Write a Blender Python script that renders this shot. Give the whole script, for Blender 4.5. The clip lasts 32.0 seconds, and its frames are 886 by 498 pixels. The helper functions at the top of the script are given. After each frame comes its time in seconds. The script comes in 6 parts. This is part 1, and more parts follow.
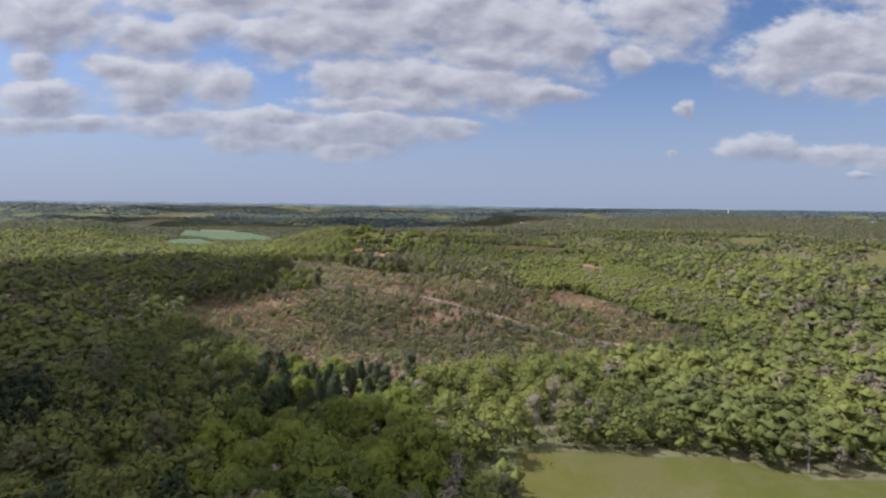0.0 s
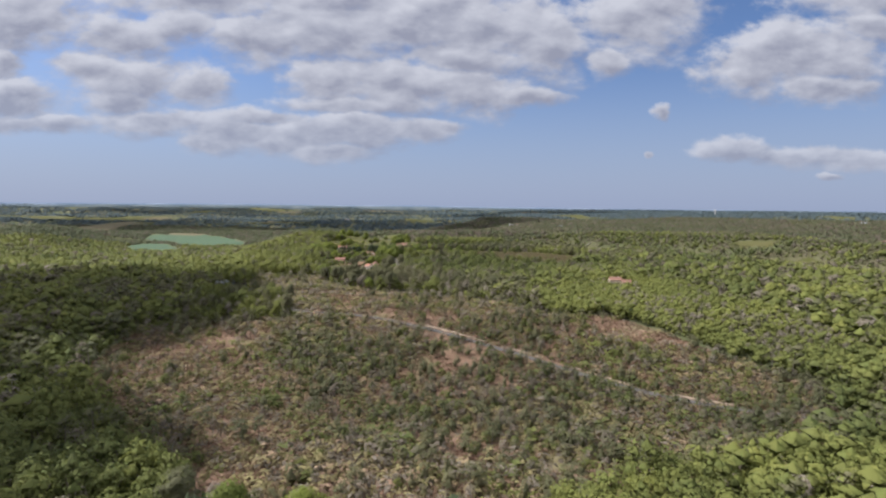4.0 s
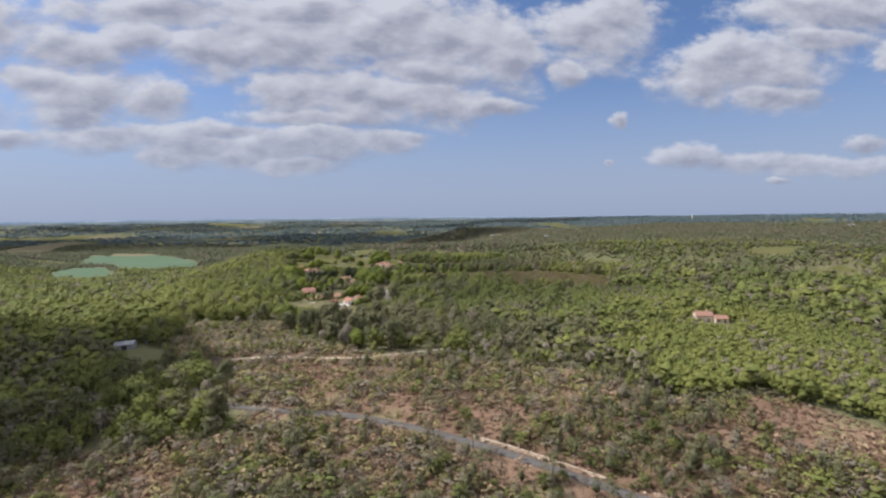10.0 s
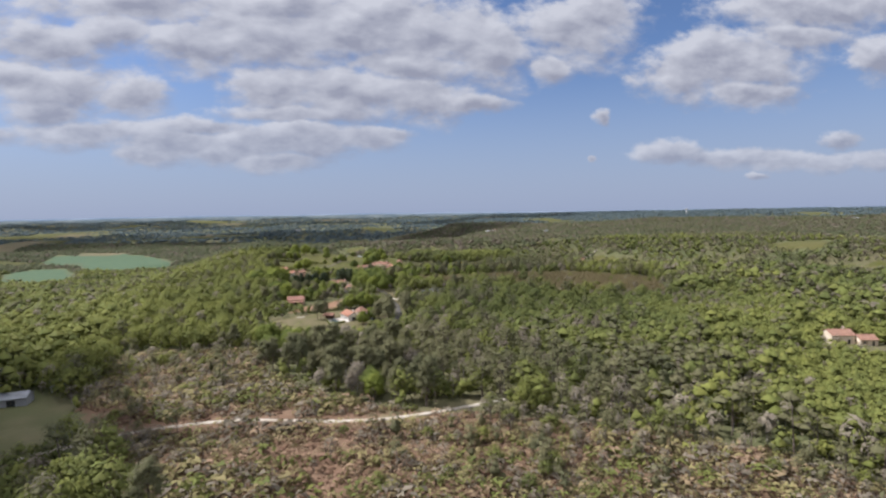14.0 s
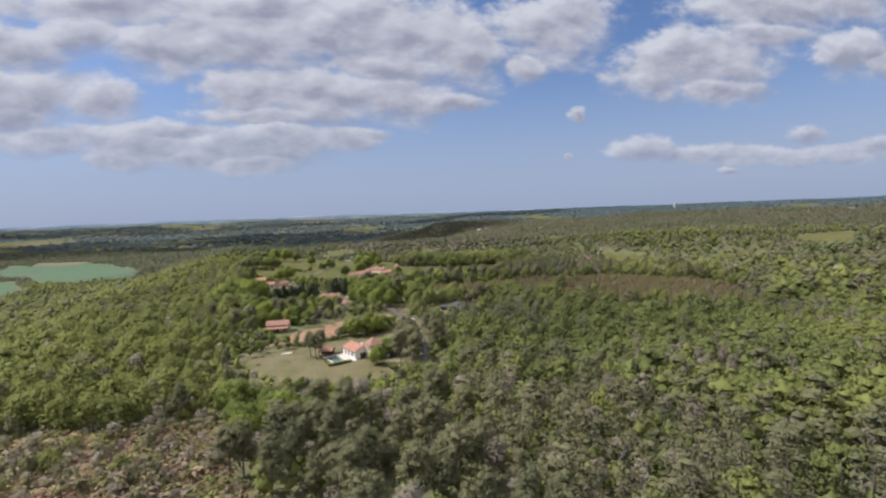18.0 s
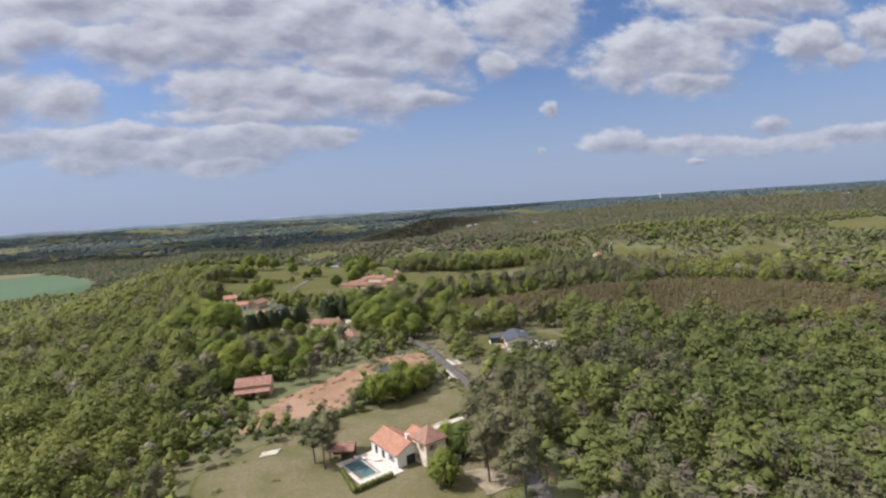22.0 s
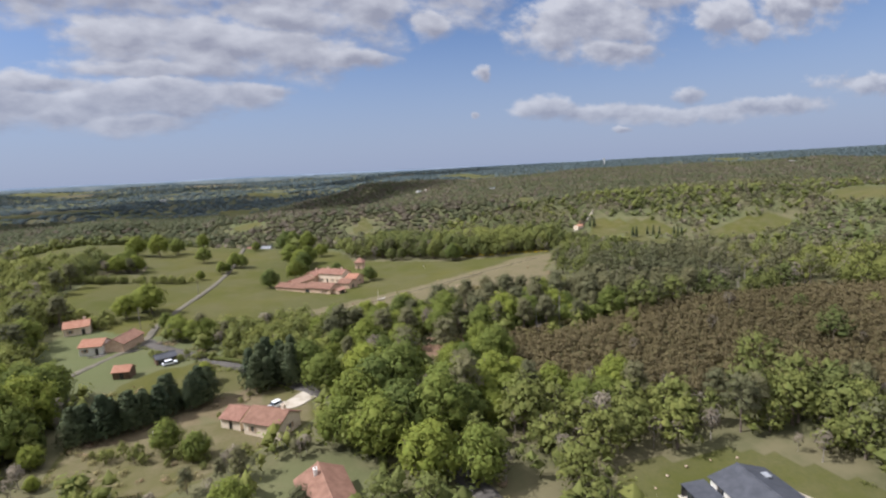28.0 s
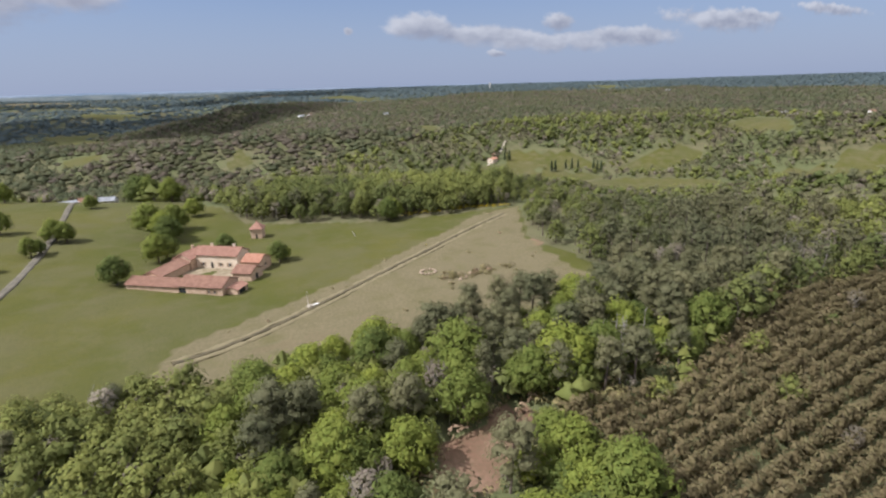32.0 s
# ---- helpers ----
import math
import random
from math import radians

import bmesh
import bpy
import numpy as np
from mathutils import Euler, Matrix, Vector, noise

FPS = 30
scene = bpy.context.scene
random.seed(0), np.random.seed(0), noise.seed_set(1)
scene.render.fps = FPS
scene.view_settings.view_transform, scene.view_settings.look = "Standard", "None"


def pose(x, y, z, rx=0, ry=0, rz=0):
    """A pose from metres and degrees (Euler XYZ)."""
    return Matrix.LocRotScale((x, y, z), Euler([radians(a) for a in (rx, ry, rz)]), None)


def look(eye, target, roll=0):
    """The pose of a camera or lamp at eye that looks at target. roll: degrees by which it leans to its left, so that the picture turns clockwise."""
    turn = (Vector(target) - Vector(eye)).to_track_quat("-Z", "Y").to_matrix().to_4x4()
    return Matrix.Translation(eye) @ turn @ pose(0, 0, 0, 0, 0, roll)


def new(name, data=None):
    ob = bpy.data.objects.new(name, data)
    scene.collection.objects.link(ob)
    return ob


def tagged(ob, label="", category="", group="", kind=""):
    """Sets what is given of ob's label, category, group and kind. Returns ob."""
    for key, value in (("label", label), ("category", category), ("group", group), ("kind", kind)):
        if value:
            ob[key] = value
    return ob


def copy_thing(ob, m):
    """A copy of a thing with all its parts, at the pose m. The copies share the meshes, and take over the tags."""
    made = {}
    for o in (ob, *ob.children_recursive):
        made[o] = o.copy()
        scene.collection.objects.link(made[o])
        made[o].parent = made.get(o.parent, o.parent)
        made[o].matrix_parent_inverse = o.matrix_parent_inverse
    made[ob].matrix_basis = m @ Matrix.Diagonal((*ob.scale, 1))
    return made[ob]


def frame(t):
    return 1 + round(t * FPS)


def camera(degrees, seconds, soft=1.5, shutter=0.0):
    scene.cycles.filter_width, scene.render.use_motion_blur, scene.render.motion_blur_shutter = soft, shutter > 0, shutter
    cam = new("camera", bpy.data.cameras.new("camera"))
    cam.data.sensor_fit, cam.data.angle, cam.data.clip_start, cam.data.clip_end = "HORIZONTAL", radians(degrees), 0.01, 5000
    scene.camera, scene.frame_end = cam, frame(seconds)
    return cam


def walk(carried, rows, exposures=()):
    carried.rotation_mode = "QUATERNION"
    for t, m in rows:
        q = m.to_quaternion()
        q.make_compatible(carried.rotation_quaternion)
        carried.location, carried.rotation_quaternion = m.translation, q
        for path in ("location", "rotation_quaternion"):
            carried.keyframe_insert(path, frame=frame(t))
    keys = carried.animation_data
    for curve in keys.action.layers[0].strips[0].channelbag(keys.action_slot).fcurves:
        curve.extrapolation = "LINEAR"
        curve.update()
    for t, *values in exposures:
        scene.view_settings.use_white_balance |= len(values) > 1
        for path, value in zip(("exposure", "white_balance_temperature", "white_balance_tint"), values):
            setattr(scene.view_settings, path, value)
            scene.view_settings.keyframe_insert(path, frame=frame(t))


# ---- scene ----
cam = camera(81.3, 32.0, 2.3)
METRES, EYE, TILT, LEAN, TURN = 732.0, 65.0, -4.8, -0.62, 0.0
EXPOSURE, KELVIN = 0.45, 5820.0
SINGLES = (290, 220, 110, 24)
ROWS = [
    (0.0, 0.0, 0.0, 0.0, 0.0, 0.0, -0.0),
    (0.5, -0.0027, 0.0146, 0.0013, -0.19, 0.0, 0.04),
    (1.0, -0.0055, 0.029, 0.0026, -0.46, -0.02, 0.11),
    (1.5, -0.0082, 0.0435, 0.0038, -0.72, -0.02, 0.3),
    (2.0, -0.011, 0.0581, 0.0051, -0.97, -0.06, 0.22),
    (2.5, -0.0137, 0.0729, 0.0065, -1.19, 0.07, 0.36),
    (3.0, -0.0162, 0.0867, 0.0078, -1.48, 0.12, 0.32),
    (3.5, -0.0189, 0.1014, 0.0094, -1.82, 0.1, 0.2),
    (5.5, -0.0294, 0.1629, 0.0146, -3.07, 0.37, 1.05),
    (6.0, -0.0322, 0.1784, 0.0163, -3.34, 0.44, 1.12),
    (6.5, -0.0352, 0.1936, 0.0176, -3.64, 0.59, 1.15),
    (7.0, -0.0383, 0.2089, 0.0192, -3.88, 0.83, 0.9),
    (7.5, -0.0411, 0.2242, 0.0204, -4.18, 1.03, 1.3),
    (8.0, -0.0439, 0.2396, 0.0221, -4.53, 1.2, 1.43),
    (8.5, -0.0466, 0.2551, 0.0239, -4.9, 1.29, 1.38),
    (9.0, -0.0487, 0.2705, 0.0255, -5.28, 1.46, 1.69),
    (9.5, -0.0519, 0.2858, 0.0268, -5.56, 1.34, 1.83),
    (10.0, -0.054, 0.3014, 0.0276, -5.75, 1.21, 1.87),
    (10.5, -0.0572, 0.3165, 0.0285, -5.94, 1.21, 1.99),
    (11.0, -0.0595, 0.3316, 0.0291, -6.27, 1.01, 1.91),
    (11.5, -0.0621, 0.3468, 0.0297, -6.42, 0.93, 1.84),
    (12.0, -0.0646, 0.3621, 0.03, -6.57, 1.0, 1.83),
    (12.5, -0.0673, 0.3772, 0.0306, -6.81, 0.96, 1.87),
    (13.0, -0.0698, 0.3926, 0.0311, -6.97, 0.85, 1.88),
    (13.5, -0.0726, 0.4077, 0.0316, -7.24, 0.86, 2.28),
    (14.0, -0.0751, 0.4231, 0.0321, -7.42, 0.76, 2.31),
    (14.5, -0.0777, 0.4387, 0.0327, -7.64, 0.74, 2.33),
    (16.5, -0.0865, 0.4937, 0.0348, -8.95, 0.38, 2.72),
    (17.0, -0.089, 0.5105, 0.0357, -9.18, 0.49, 3.32),
    (17.5, -0.0918, 0.5269, 0.0369, -9.41, 0.66, 3.74),
    (18.0, -0.0944, 0.5434, 0.0381, -9.61, 0.62, 3.64),
    (18.5, -0.097, 0.56, 0.0393, -9.98, 0.61, 3.91),
    (19.0, -0.0994, 0.5761, 0.0408, -10.33, 0.65, 3.89),
    (19.5, -0.1016, 0.5923, 0.0422, -10.66, 0.51, 4.05),
    (20.0, -0.1037, 0.6086, 0.0434, -11.11, 0.51, 4.49),
    (20.5, -0.1056, 0.6248, 0.0446, -11.37, 0.43, 4.76),
    (21.0, -0.1076, 0.6412, 0.0455, -11.39, 0.31, 5.12),
    (21.5, -0.1097, 0.6572, 0.0467, -11.85, 0.21, 5.13),
    (22.0, -0.1111, 0.6735, 0.0478, -12.11, 0.09, 5.34),
    (22.5, -0.1125, 0.6897, 0.0486, -12.26, 0.05, 5.77),
    (23.0, -0.1139, 0.7057, 0.0498, -12.54, 0.25, 6.15),
    (23.5, -0.1152, 0.7218, 0.0512, -12.89, 0.46, 6.49),
    (24.0, -0.1158, 0.738, 0.0526, -13.19, 0.39, 6.29),
    (24.5, -0.1165, 0.7541, 0.0536, -13.42, 0.42, 6.48),
    (25.0, -0.1168, 0.7701, 0.0551, -13.87, 0.48, 6.4),
    (25.5, -0.1168, 0.786, 0.0564, -14.17, 0.67, 6.27),
    (27.5, -0.1129, 0.8475, 0.0629, -18.39, -3.5, 4.62),
    (28.0, -0.1114, 0.8636, 0.0641, -19.52, -4.52, 5.28),
    (28.5, -0.1101, 0.8794, 0.0658, -20.69, -5.74, 5.28),
    (29.0, -0.1087, 0.8951, 0.0672, -21.77, -6.58, 5.22),
    (29.5, -0.1073, 0.9108, 0.0688, -22.8, -7.7, 4.93),
    (30.0, -0.1062, 0.9266, 0.0704, -23.96, -8.83, 4.64),
    (30.5, -0.1049, 0.9423, 0.0719, -25.14, -9.92, 4.3),
    (31.0, -0.1035, 0.9581, 0.0734, -26.19, -10.99, 4.0),
    (31.5, -0.1017, 0.9736, 0.0749, -27.8, -12.33, 4.71),
    (32.0, -0.1022, 0.9865, 0.0772, -32.89, -13.92, 4.85),
]
walk(cam, [(t, pose(0, 0, EYE, TILT, LEAN, TURN) @ pose(METRES * x, METRES * y, METRES * z, 90 + pitch, roll, yaw)) for t, x, y, z, yaw, pitch, roll in ROWS],
     [(0.0, EXPOSURE, KELVIN, 14.0), (32.0, EXPOSURE, KELVIN, 14.0)])

# ---- light ----
SUN_AWAY = Vector((-0.97, 0.24, 1.19)).normalized()      # towards the sun
sun = new("sun", bpy.data.lights.new("sun", "SUN"))
sun.data.energy, sun.data.angle, sun.data.color = 5.0, radians(0.6), (1.0, 0.95, 0.88)
sun.matrix_world = look(SUN_AWAY * 100, (0, 0, 0))


class Nodes:
    """Short hand for node trees."""

    def __init__(self, tree):
        self.t = tree
        tree.nodes.clear()

    def n(self, kind, **kw):
        node = self.t.nodes.new(kind)
        for k, v in kw.items():
            node.inputs[int(k[2:])].default_value = v
        return node

    def put(self, node, i, value):
        if hasattr(value, "is_output"):
            self.t.links.new(value, node.inputs[i])
        else:
            node.inputs[i].default_value = value

    def math(self, op, a, b=0.0, c=0.0, clamp=False):
        m = self.n("ShaderNodeMath")
        m.operation, m.use_clamp = op, clamp
        for i, v in enumerate((a, b, c)):
            self.put(m, i, v)
        return m.outputs[0]

    def vec(self, op, a, b=(0, 0, 0)):
        m = self.n("ShaderNodeVectorMath")
        m.operation = op
        self.put(m, 0, a), self.put(m, 1, b)
        return m.outputs["Value"] if op in ("LENGTH", "DOT_PRODUCT") else m.outputs[0]

    def mix(self, f, a, b, mode="MIX"):
        m = self.n("ShaderNodeMix")
        m.data_type, m.blend_type = "RGBA", mode
        for i, v in ((0, f), (6, a), (7, b)):
            self.put(m, i, (*v, 1) if isinstance(v, tuple) and len(v) == 3 else v)
        return m.outputs[2]

    def ramp(self, v, lo, hi, a=0.0, b=1.0):
        m = self.n("ShaderNodeMapRange")
        m.interpolation_type = "SMOOTHSTEP"
        for i, x in enumerate((v, lo, hi, a, b)):
            self.put(m, i, x)
        return m.outputs[0]

    def attr(self, name):
        m = self.n("ShaderNodeAttribute")
        m.attribute_name = name
        return m.outputs["Fac"]

    def noise(self, vec, scale, detail=4.0, rough=0.55, dist=0.0):
        m = self.n("ShaderNodeTexNoise", i_2=scale, i_3=detail, i_4=rough)
        m.inputs["Distortion"].default_value = dist
        if vec is not None:
            self.put(m, 0, vec)
        return m.outputs[0]


# clouds: place and half size of their heaps, as slopes across and up from straight ahead
CLOUDS_WEST = [(-0.743, 0.334, 0.137, 0.0592), (-0.776, 0.254, 0.046, 0.0250), (-0.765, 0.184, 0.102, 0.0404), (-0.789, 0.144, 0.114, 0.0178), (-0.681, 0.15, 0.073, 0.0152), (-0.556, 0.297, 0.088, 0.0433),
               (-0.444, 0.329, 0.069, 0.0362), (-0.402, 0.373, 0.169, 0.0312), (-0.619, 0.253, 0.068, 0.0265), (-0.535, 0.232, 0.112, 0.0438), (-0.416, 0.218, 0.059, 0.0344), (-0.558, 0.189, 0.069, 0.0294),
               (-0.506, 0.152, 0.108, 0.0272), (-0.686, 0.147, 0.066, 0.0172), (-0.304, 0.308, 0.094, 0.0512), (-0.168, 0.328, 0.140, 0.0688), (-0.021, 0.351, 0.177, 0.0766), (0.128, 0.333, 0.144, 0.0750),
               (0.241, 0.309, 0.076, 0.0606), (0.073, 0.278, 0.144, 0.0326), (-0.166, 0.381, 0.139, 0.0317)]
CLOUDS_HIGH = [(0.407, 0.348, 0.105, 0.0608), (0.360, 0.278, 0.045, 0.0281), (0.448, 0.386, 0.090, 0.0430), (-0.167, 0.236, 0.092, 0.0473), (-0.046, 0.226, 0.125, 0.0503), (0.087, 0.222, 0.111, 0.0456),
               (0.196, 0.21, 0.064, 0.0192), (-0.132, 0.192, 0.142, 0.0151), (-0.301, 0.166, 0.072, 0.0137), (-0.348, 0.134, 0.104, 0.0325), (-0.208, 0.136, 0.100, 0.0378), (-0.113, 0.144, 0.090, 0.0380),
               (-0.011, 0.144, 0.072, 0.0242), (-0.173, 0.102, 0.077, 0.0216), (-0.412, 0.115, 0.052, 0.0187), (-0.272, 0.116, 0.071, 0.0252), (0.046, 0.154, 0.028, 0.0106), (0.929, 0.412, 0.204, 0.0484),
               (1.116, 0.425, 0.100, 0.0438), (0.698, 0.321, 0.062, 0.0472), (0.642, 0.272, 0.099, 0.0553)]
CLOUDS_EAST = [(0.766, 0.302, 0.150, 0.0619), (0.783, 0.235, 0.121, 0.0284), (0.913, 0.355, 0.118, 0.0257), (0.461, 0.186, 0.016, 0.0147), (0.439, 0.105, 0.012, 0.0068), (0.608, 0.116, 0.072, 0.0239),
               (0.723, 0.105, 0.082, 0.0200), (0.853, 0.102, 0.109, 0.0190), (0.980, 0.096, 0.097, 0.0193), (1.004, 0.138, 0.044, 0.0208), (1.098, 0.098, 0.084, 0.0197), (0.800, 0.07, 0.019, 0.0061),
               (1.115, 0.32, 0.096, 0.0502), (1.191, 0.294, 0.081, 0.0287), (1.330, 0.343, 0.111, 0.0522), (1.421, 0.382, 0.125, 0.0397), (1.212, 0.111, 0.108, 0.0196), (1.365, 0.117, 0.113, 0.0218),
               (1.742, 0.168, 0.263, 0.0277), (1.908, 0.187, 0.160, 0.0186), (2.479, 0.234, 0.245, 0.0190)]

world = bpy.data.worlds.new("sky")
scene.world = world
world.use_nodes = True
N = Nodes(world.node_tree)
sky = N.n("ShaderNodeTexSky")
sky.sky_type, sky.sun_disc, sky.sun_elevation, sky.sun_rotation = "NISHITA", False, radians(50), radians(-76)
sky.altitude, sky.air_density, sky.dust_density, sky.ozone_density = 200.0, 1.0, 1.6, 2.2
way = N.n("ShaderNodeTexCoord").outputs["Generated"]
sep = N.n("ShaderNodeSeparateXYZ")
N.put(sep, 0, way)
ahead = N.math("MAXIMUM", N.math("ABSOLUTE", sep.outputs[1]), 0.04)
flat = N.n("ShaderNodeCombineXYZ")
N.put(flat, 0, N.math("DIVIDE", sep.outputs[0], ahead))
N.put(flat, 1, N.math("DIVIDE", sep.outputs[2], ahead))
uv = flat.outputs[0]
stretch = N.vec("MULTIPLY", uv, (1.0, 1.8, 1.0))
warp = N.n("ShaderNodeTexNoise", i_2=9.0, i_3=5.0, i_4=0.6)
N.put(warp, 0, stretch)
shift = N.vec("MULTIPLY", N.vec("SUBTRACT", warp.outputs[1], (0.5, 0.5, 0.5)), (0.075, 0.035, 0.0))
bent = N.vec("ADD", uv, shift)


def clouds_at(p):
    """How deep inside a cloud a direction points, and how far up its own heap."""
    deep, rise = None, None
    for cu, cv, ru, rv in CLOUDS_WEST + CLOUDS_HIGH + CLOUDS_EAST:
        q = N.vec("MULTIPLY", N.vec("SUBTRACT", p, (cu, cv, 0)), (1 / ru, 1 / rv, 0))
        d = N.math("SUBTRACT", 1.38, N.vec("LENGTH", q))
        h = N.vec("DOT_PRODUCT", q, (-0.35, 0.93, 0))
        if deep is None:
            deep, rise = d, h
            continue
        w = N.math("MULTIPLY_ADD", N.math("SUBTRACT", d, deep), 2.2, 0.5, clamp=True)
        rise = N.math("MULTIPLY_ADD", N.math("SUBTRACT", h, rise), w, rise)
        deep = N.math("SMOOTH_MAX", deep, d, 0.4)
    return deep, rise


field, rise = clouds_at(bent)
# the rest of the sky: scattered cloud added overhead and behind, out of view
dome = N.noise(N.vec("MULTIPLY", way, (2.2, 2.2, 3.4)), 1.6, 5.0, 0.55)
beyond = N.math("MAXIMUM", N.ramp(sep.outputs[2], 0.40, 0.50), N.math("MULTIPLY", N.ramp(sep.outputs[1], 0.1, -0.15), N.ramp(sep.outputs[2], 0.05, 0.15)))
dome = N.math("SUBTRACT", N.math("MULTIPLY", N.math("SUBTRACT", dome, 0.36), 7.0), N.math("MULTIPLY", N.math("SUBTRACT", 1.0, beyond), 6.0))
field = N.math("MAXIMUM", field, dome)
puff = N.noise(stretch, 11.0, 6.0, 0.5, 0.15)
fluff = N.noise(stretch, 40.0, 5.0, 0.6)
body = N.math("ADD", field, N.math("MULTIPLY", N.math("SUBTRACT", puff, 0.5), 1.5))
body = N.math("ADD", body, N.math("MULTIPLY", N.math("SUBTRACT", fluff, 0.5), 0.8))
cover_f = N.ramp(body, -0.08, N.ramp(rise, -0.6, 0.6, 0.95, 0.6))
lit_side = N.noise(N.vec("ADD", stretch, (-0.014, 0.036, 0)), 11.0, 6.0, 0.5, 0.15)
relief = N.math("SUBTRACT", puff, lit_side)
tone = N.math("MULTIPLY", N.math("MAXIMUM", N.math("MINIMUM", rise, 0.9), -0.9), 0.42)
tone = N.math("ADD", tone, N.math("MULTIPLY", relief, 2.1))
tone = N.math("ADD", tone, N.math("MULTIPLY", N.ramp(body, 0.5, 1.4), -0.3))
tone = N.math("ADD", tone, N.ramp(sep.outputs[2], 0.12, 0.4, 0.52, 0.62), clamp=True)
white = N.mix(tone, (2.45, 2.45, 2.75), (4.75, 4.65, 4.6))
# unseen cloud overhead brightened up to 2.5 times, to fill shade below
high = N.ramp(sep.outputs[2], 0.42, 0.85, 1.0, 2.5)
white = N.mix(1.0, white, N.vec("MULTIPLY", high, (1.0, 1.0, 1.0)), "MULTIPLY")
low = N.ramp(sep.outputs[2], 0.0, 0.30, 1.0, 0.0)
air = N.mix(1.0, sky.outputs[0], (0.66, 0.70, 0.78), "MULTIPLY")
blue = N.mix(N.math("MULTIPLY", low, 0.85), air, (2.75, 3.1, 3.9))
colour = N.mix(N.math("MULTIPLY", cover_f, N.ramp(sep.outputs[2], 0.02, 0.22, 0.7, 0.97)), blue, white)
back = N.n("ShaderNodeBackground", i_1=0.1)
N.put(back, 0, colour)
N.t.links.new(back.outputs[0], N.n("ShaderNodeOutputWorld").inputs[0])

# ---- materials ----


def material(name, build, rough=0.85, spec=0.2):
    m = bpy.data.materials.new(name)
    m.use_nodes = True
    k = Nodes(m.node_tree)
    b = k.n("ShaderNodeBsdfPrincipled")
    b.inputs["Roughness"].default_value = rough
    b.inputs["Specular IOR Level"].default_value = spec
    out = k.n("ShaderNodeOutputMaterial")
    k.t.links.new(b.outputs[0], out.inputs[0])
    k.bsdf, k.out = b, out
    build(k)
    return m


def place(k, scale=1.0):
    g = k.n("ShaderNodeNewGeometry").outputs["Position"]
    return g if scale == 1.0 else k.vec("MULTIPLY", g, (scale, scale, scale))


def bump(k, height, strength=0.5, distance=0.1):
    b = k.n("ShaderNodeBump")
    b.inputs["Strength"].default_value, b.inputs["Distance"].default_value = strength, distance
    k.put(b, "Height", height)
    k.t.links.new(b.outputs[0], k.bsdf.inputs["Normal"])


def plain(name, a, b, scale, rough=0.8, rise=0.02, spec=0.2, islands=0.0):
    """Two tones of one surface, mottled at two scales, with a fine relief."""
    def build(k):
        p = place(k)
        f = k.math("ADD", k.math("MULTIPLY", k.noise(p, scale), 0.6), k.math("MULTIPLY", k.noise(p, scale * 7.3, 3.0), 0.4))
        c = k.mix(k.ramp(f, 0.35, 0.65), a, b)
        if islands:
            r = k.n("ShaderNodeNewGeometry").outputs["Random Per Island"]
            v = k.math("ADD", k.math("MULTIPLY", r, islands), 1 - islands / 2)
            hv = k.n("ShaderNodeHueSaturation")
            k.put(hv, "Value", v), k.put(hv, "Color", c)
            c = hv.outputs[0]
        k.put(k.bsdf, "Base Color", c)
        bump(k, f, 0.6, rise)
    return material(name, build, rough, spec)


def foliage(name, dark, light, single, grey=None):
    """Leaves: each tree leans to one of two greens; each tuft differs a little; light passes through."""
    def build(k):
        if single:
            tint = k.n("ShaderNodeObjectInfo").outputs["Random"]
        else:
            tint = k.attr("tint")
        r = k.n("ShaderNodeNewGeometry").outputs["Random Per Island"]
        c = k.mix(tint, dark, light)
        if grey:
            c = k.mix(k.ramp(k.math("FRACT", k.math("MULTIPLY", tint, 7.13)), 0.55, 0.95), c, grey)
        hv = k.n("ShaderNodeHueSaturation")
        k.put(hv, "Value", k.math("ADD", k.math("MULTIPLY", r, 0.3), 0.87))
        k.put(hv, "Hue", k.math("ADD", k.math("MULTIPLY", k.math("FRACT", k.math("MULTIPLY", r, 11.7)), 0.02), 0.49))
        k.put(hv, "Color", c)
        k.put(k.bsdf, "Base Color", hv.outputs[0])
        tr = k.n("ShaderNodeBsdfTranslucent")
        k.put(tr, 0, hv.outputs[0])
        a = k.n("ShaderNodeAttribute")
        a.attribute_name = "outward"
        w = k.n("ShaderNodeVectorTransform")
        w.vector_type, w.convert_from, w.convert_to = "NORMAL", "OBJECT", "WORLD"
        k.put(w, 0, a.outputs["Vector"])
        leaf_face = k.n("ShaderNodeNewGeometry").outputs["Normal"]
        round_n = k.vec("NORMALIZE", k.vec("ADD", k.vec("MULTIPLY", w.outputs[0], (1.0, 1.0, 1.0)), k.vec("MULTIPLY", leaf_face, (0.42, 0.42, 0.42))))
        k.put(k.bsdf, "Normal", round_n)
        k.put(tr, "Normal", round_n)
        m = k.n("ShaderNodeMixShader", i_0=0.43)
        k.t.links.new(k.bsdf.outputs[0], m.inputs[1])
        k.t.links.new(tr.outputs[0], m.inputs[2])
        k.t.links.new(m.outputs[0], k.out.inputs[0])
    return material(name, build, 0.75, 0.15)


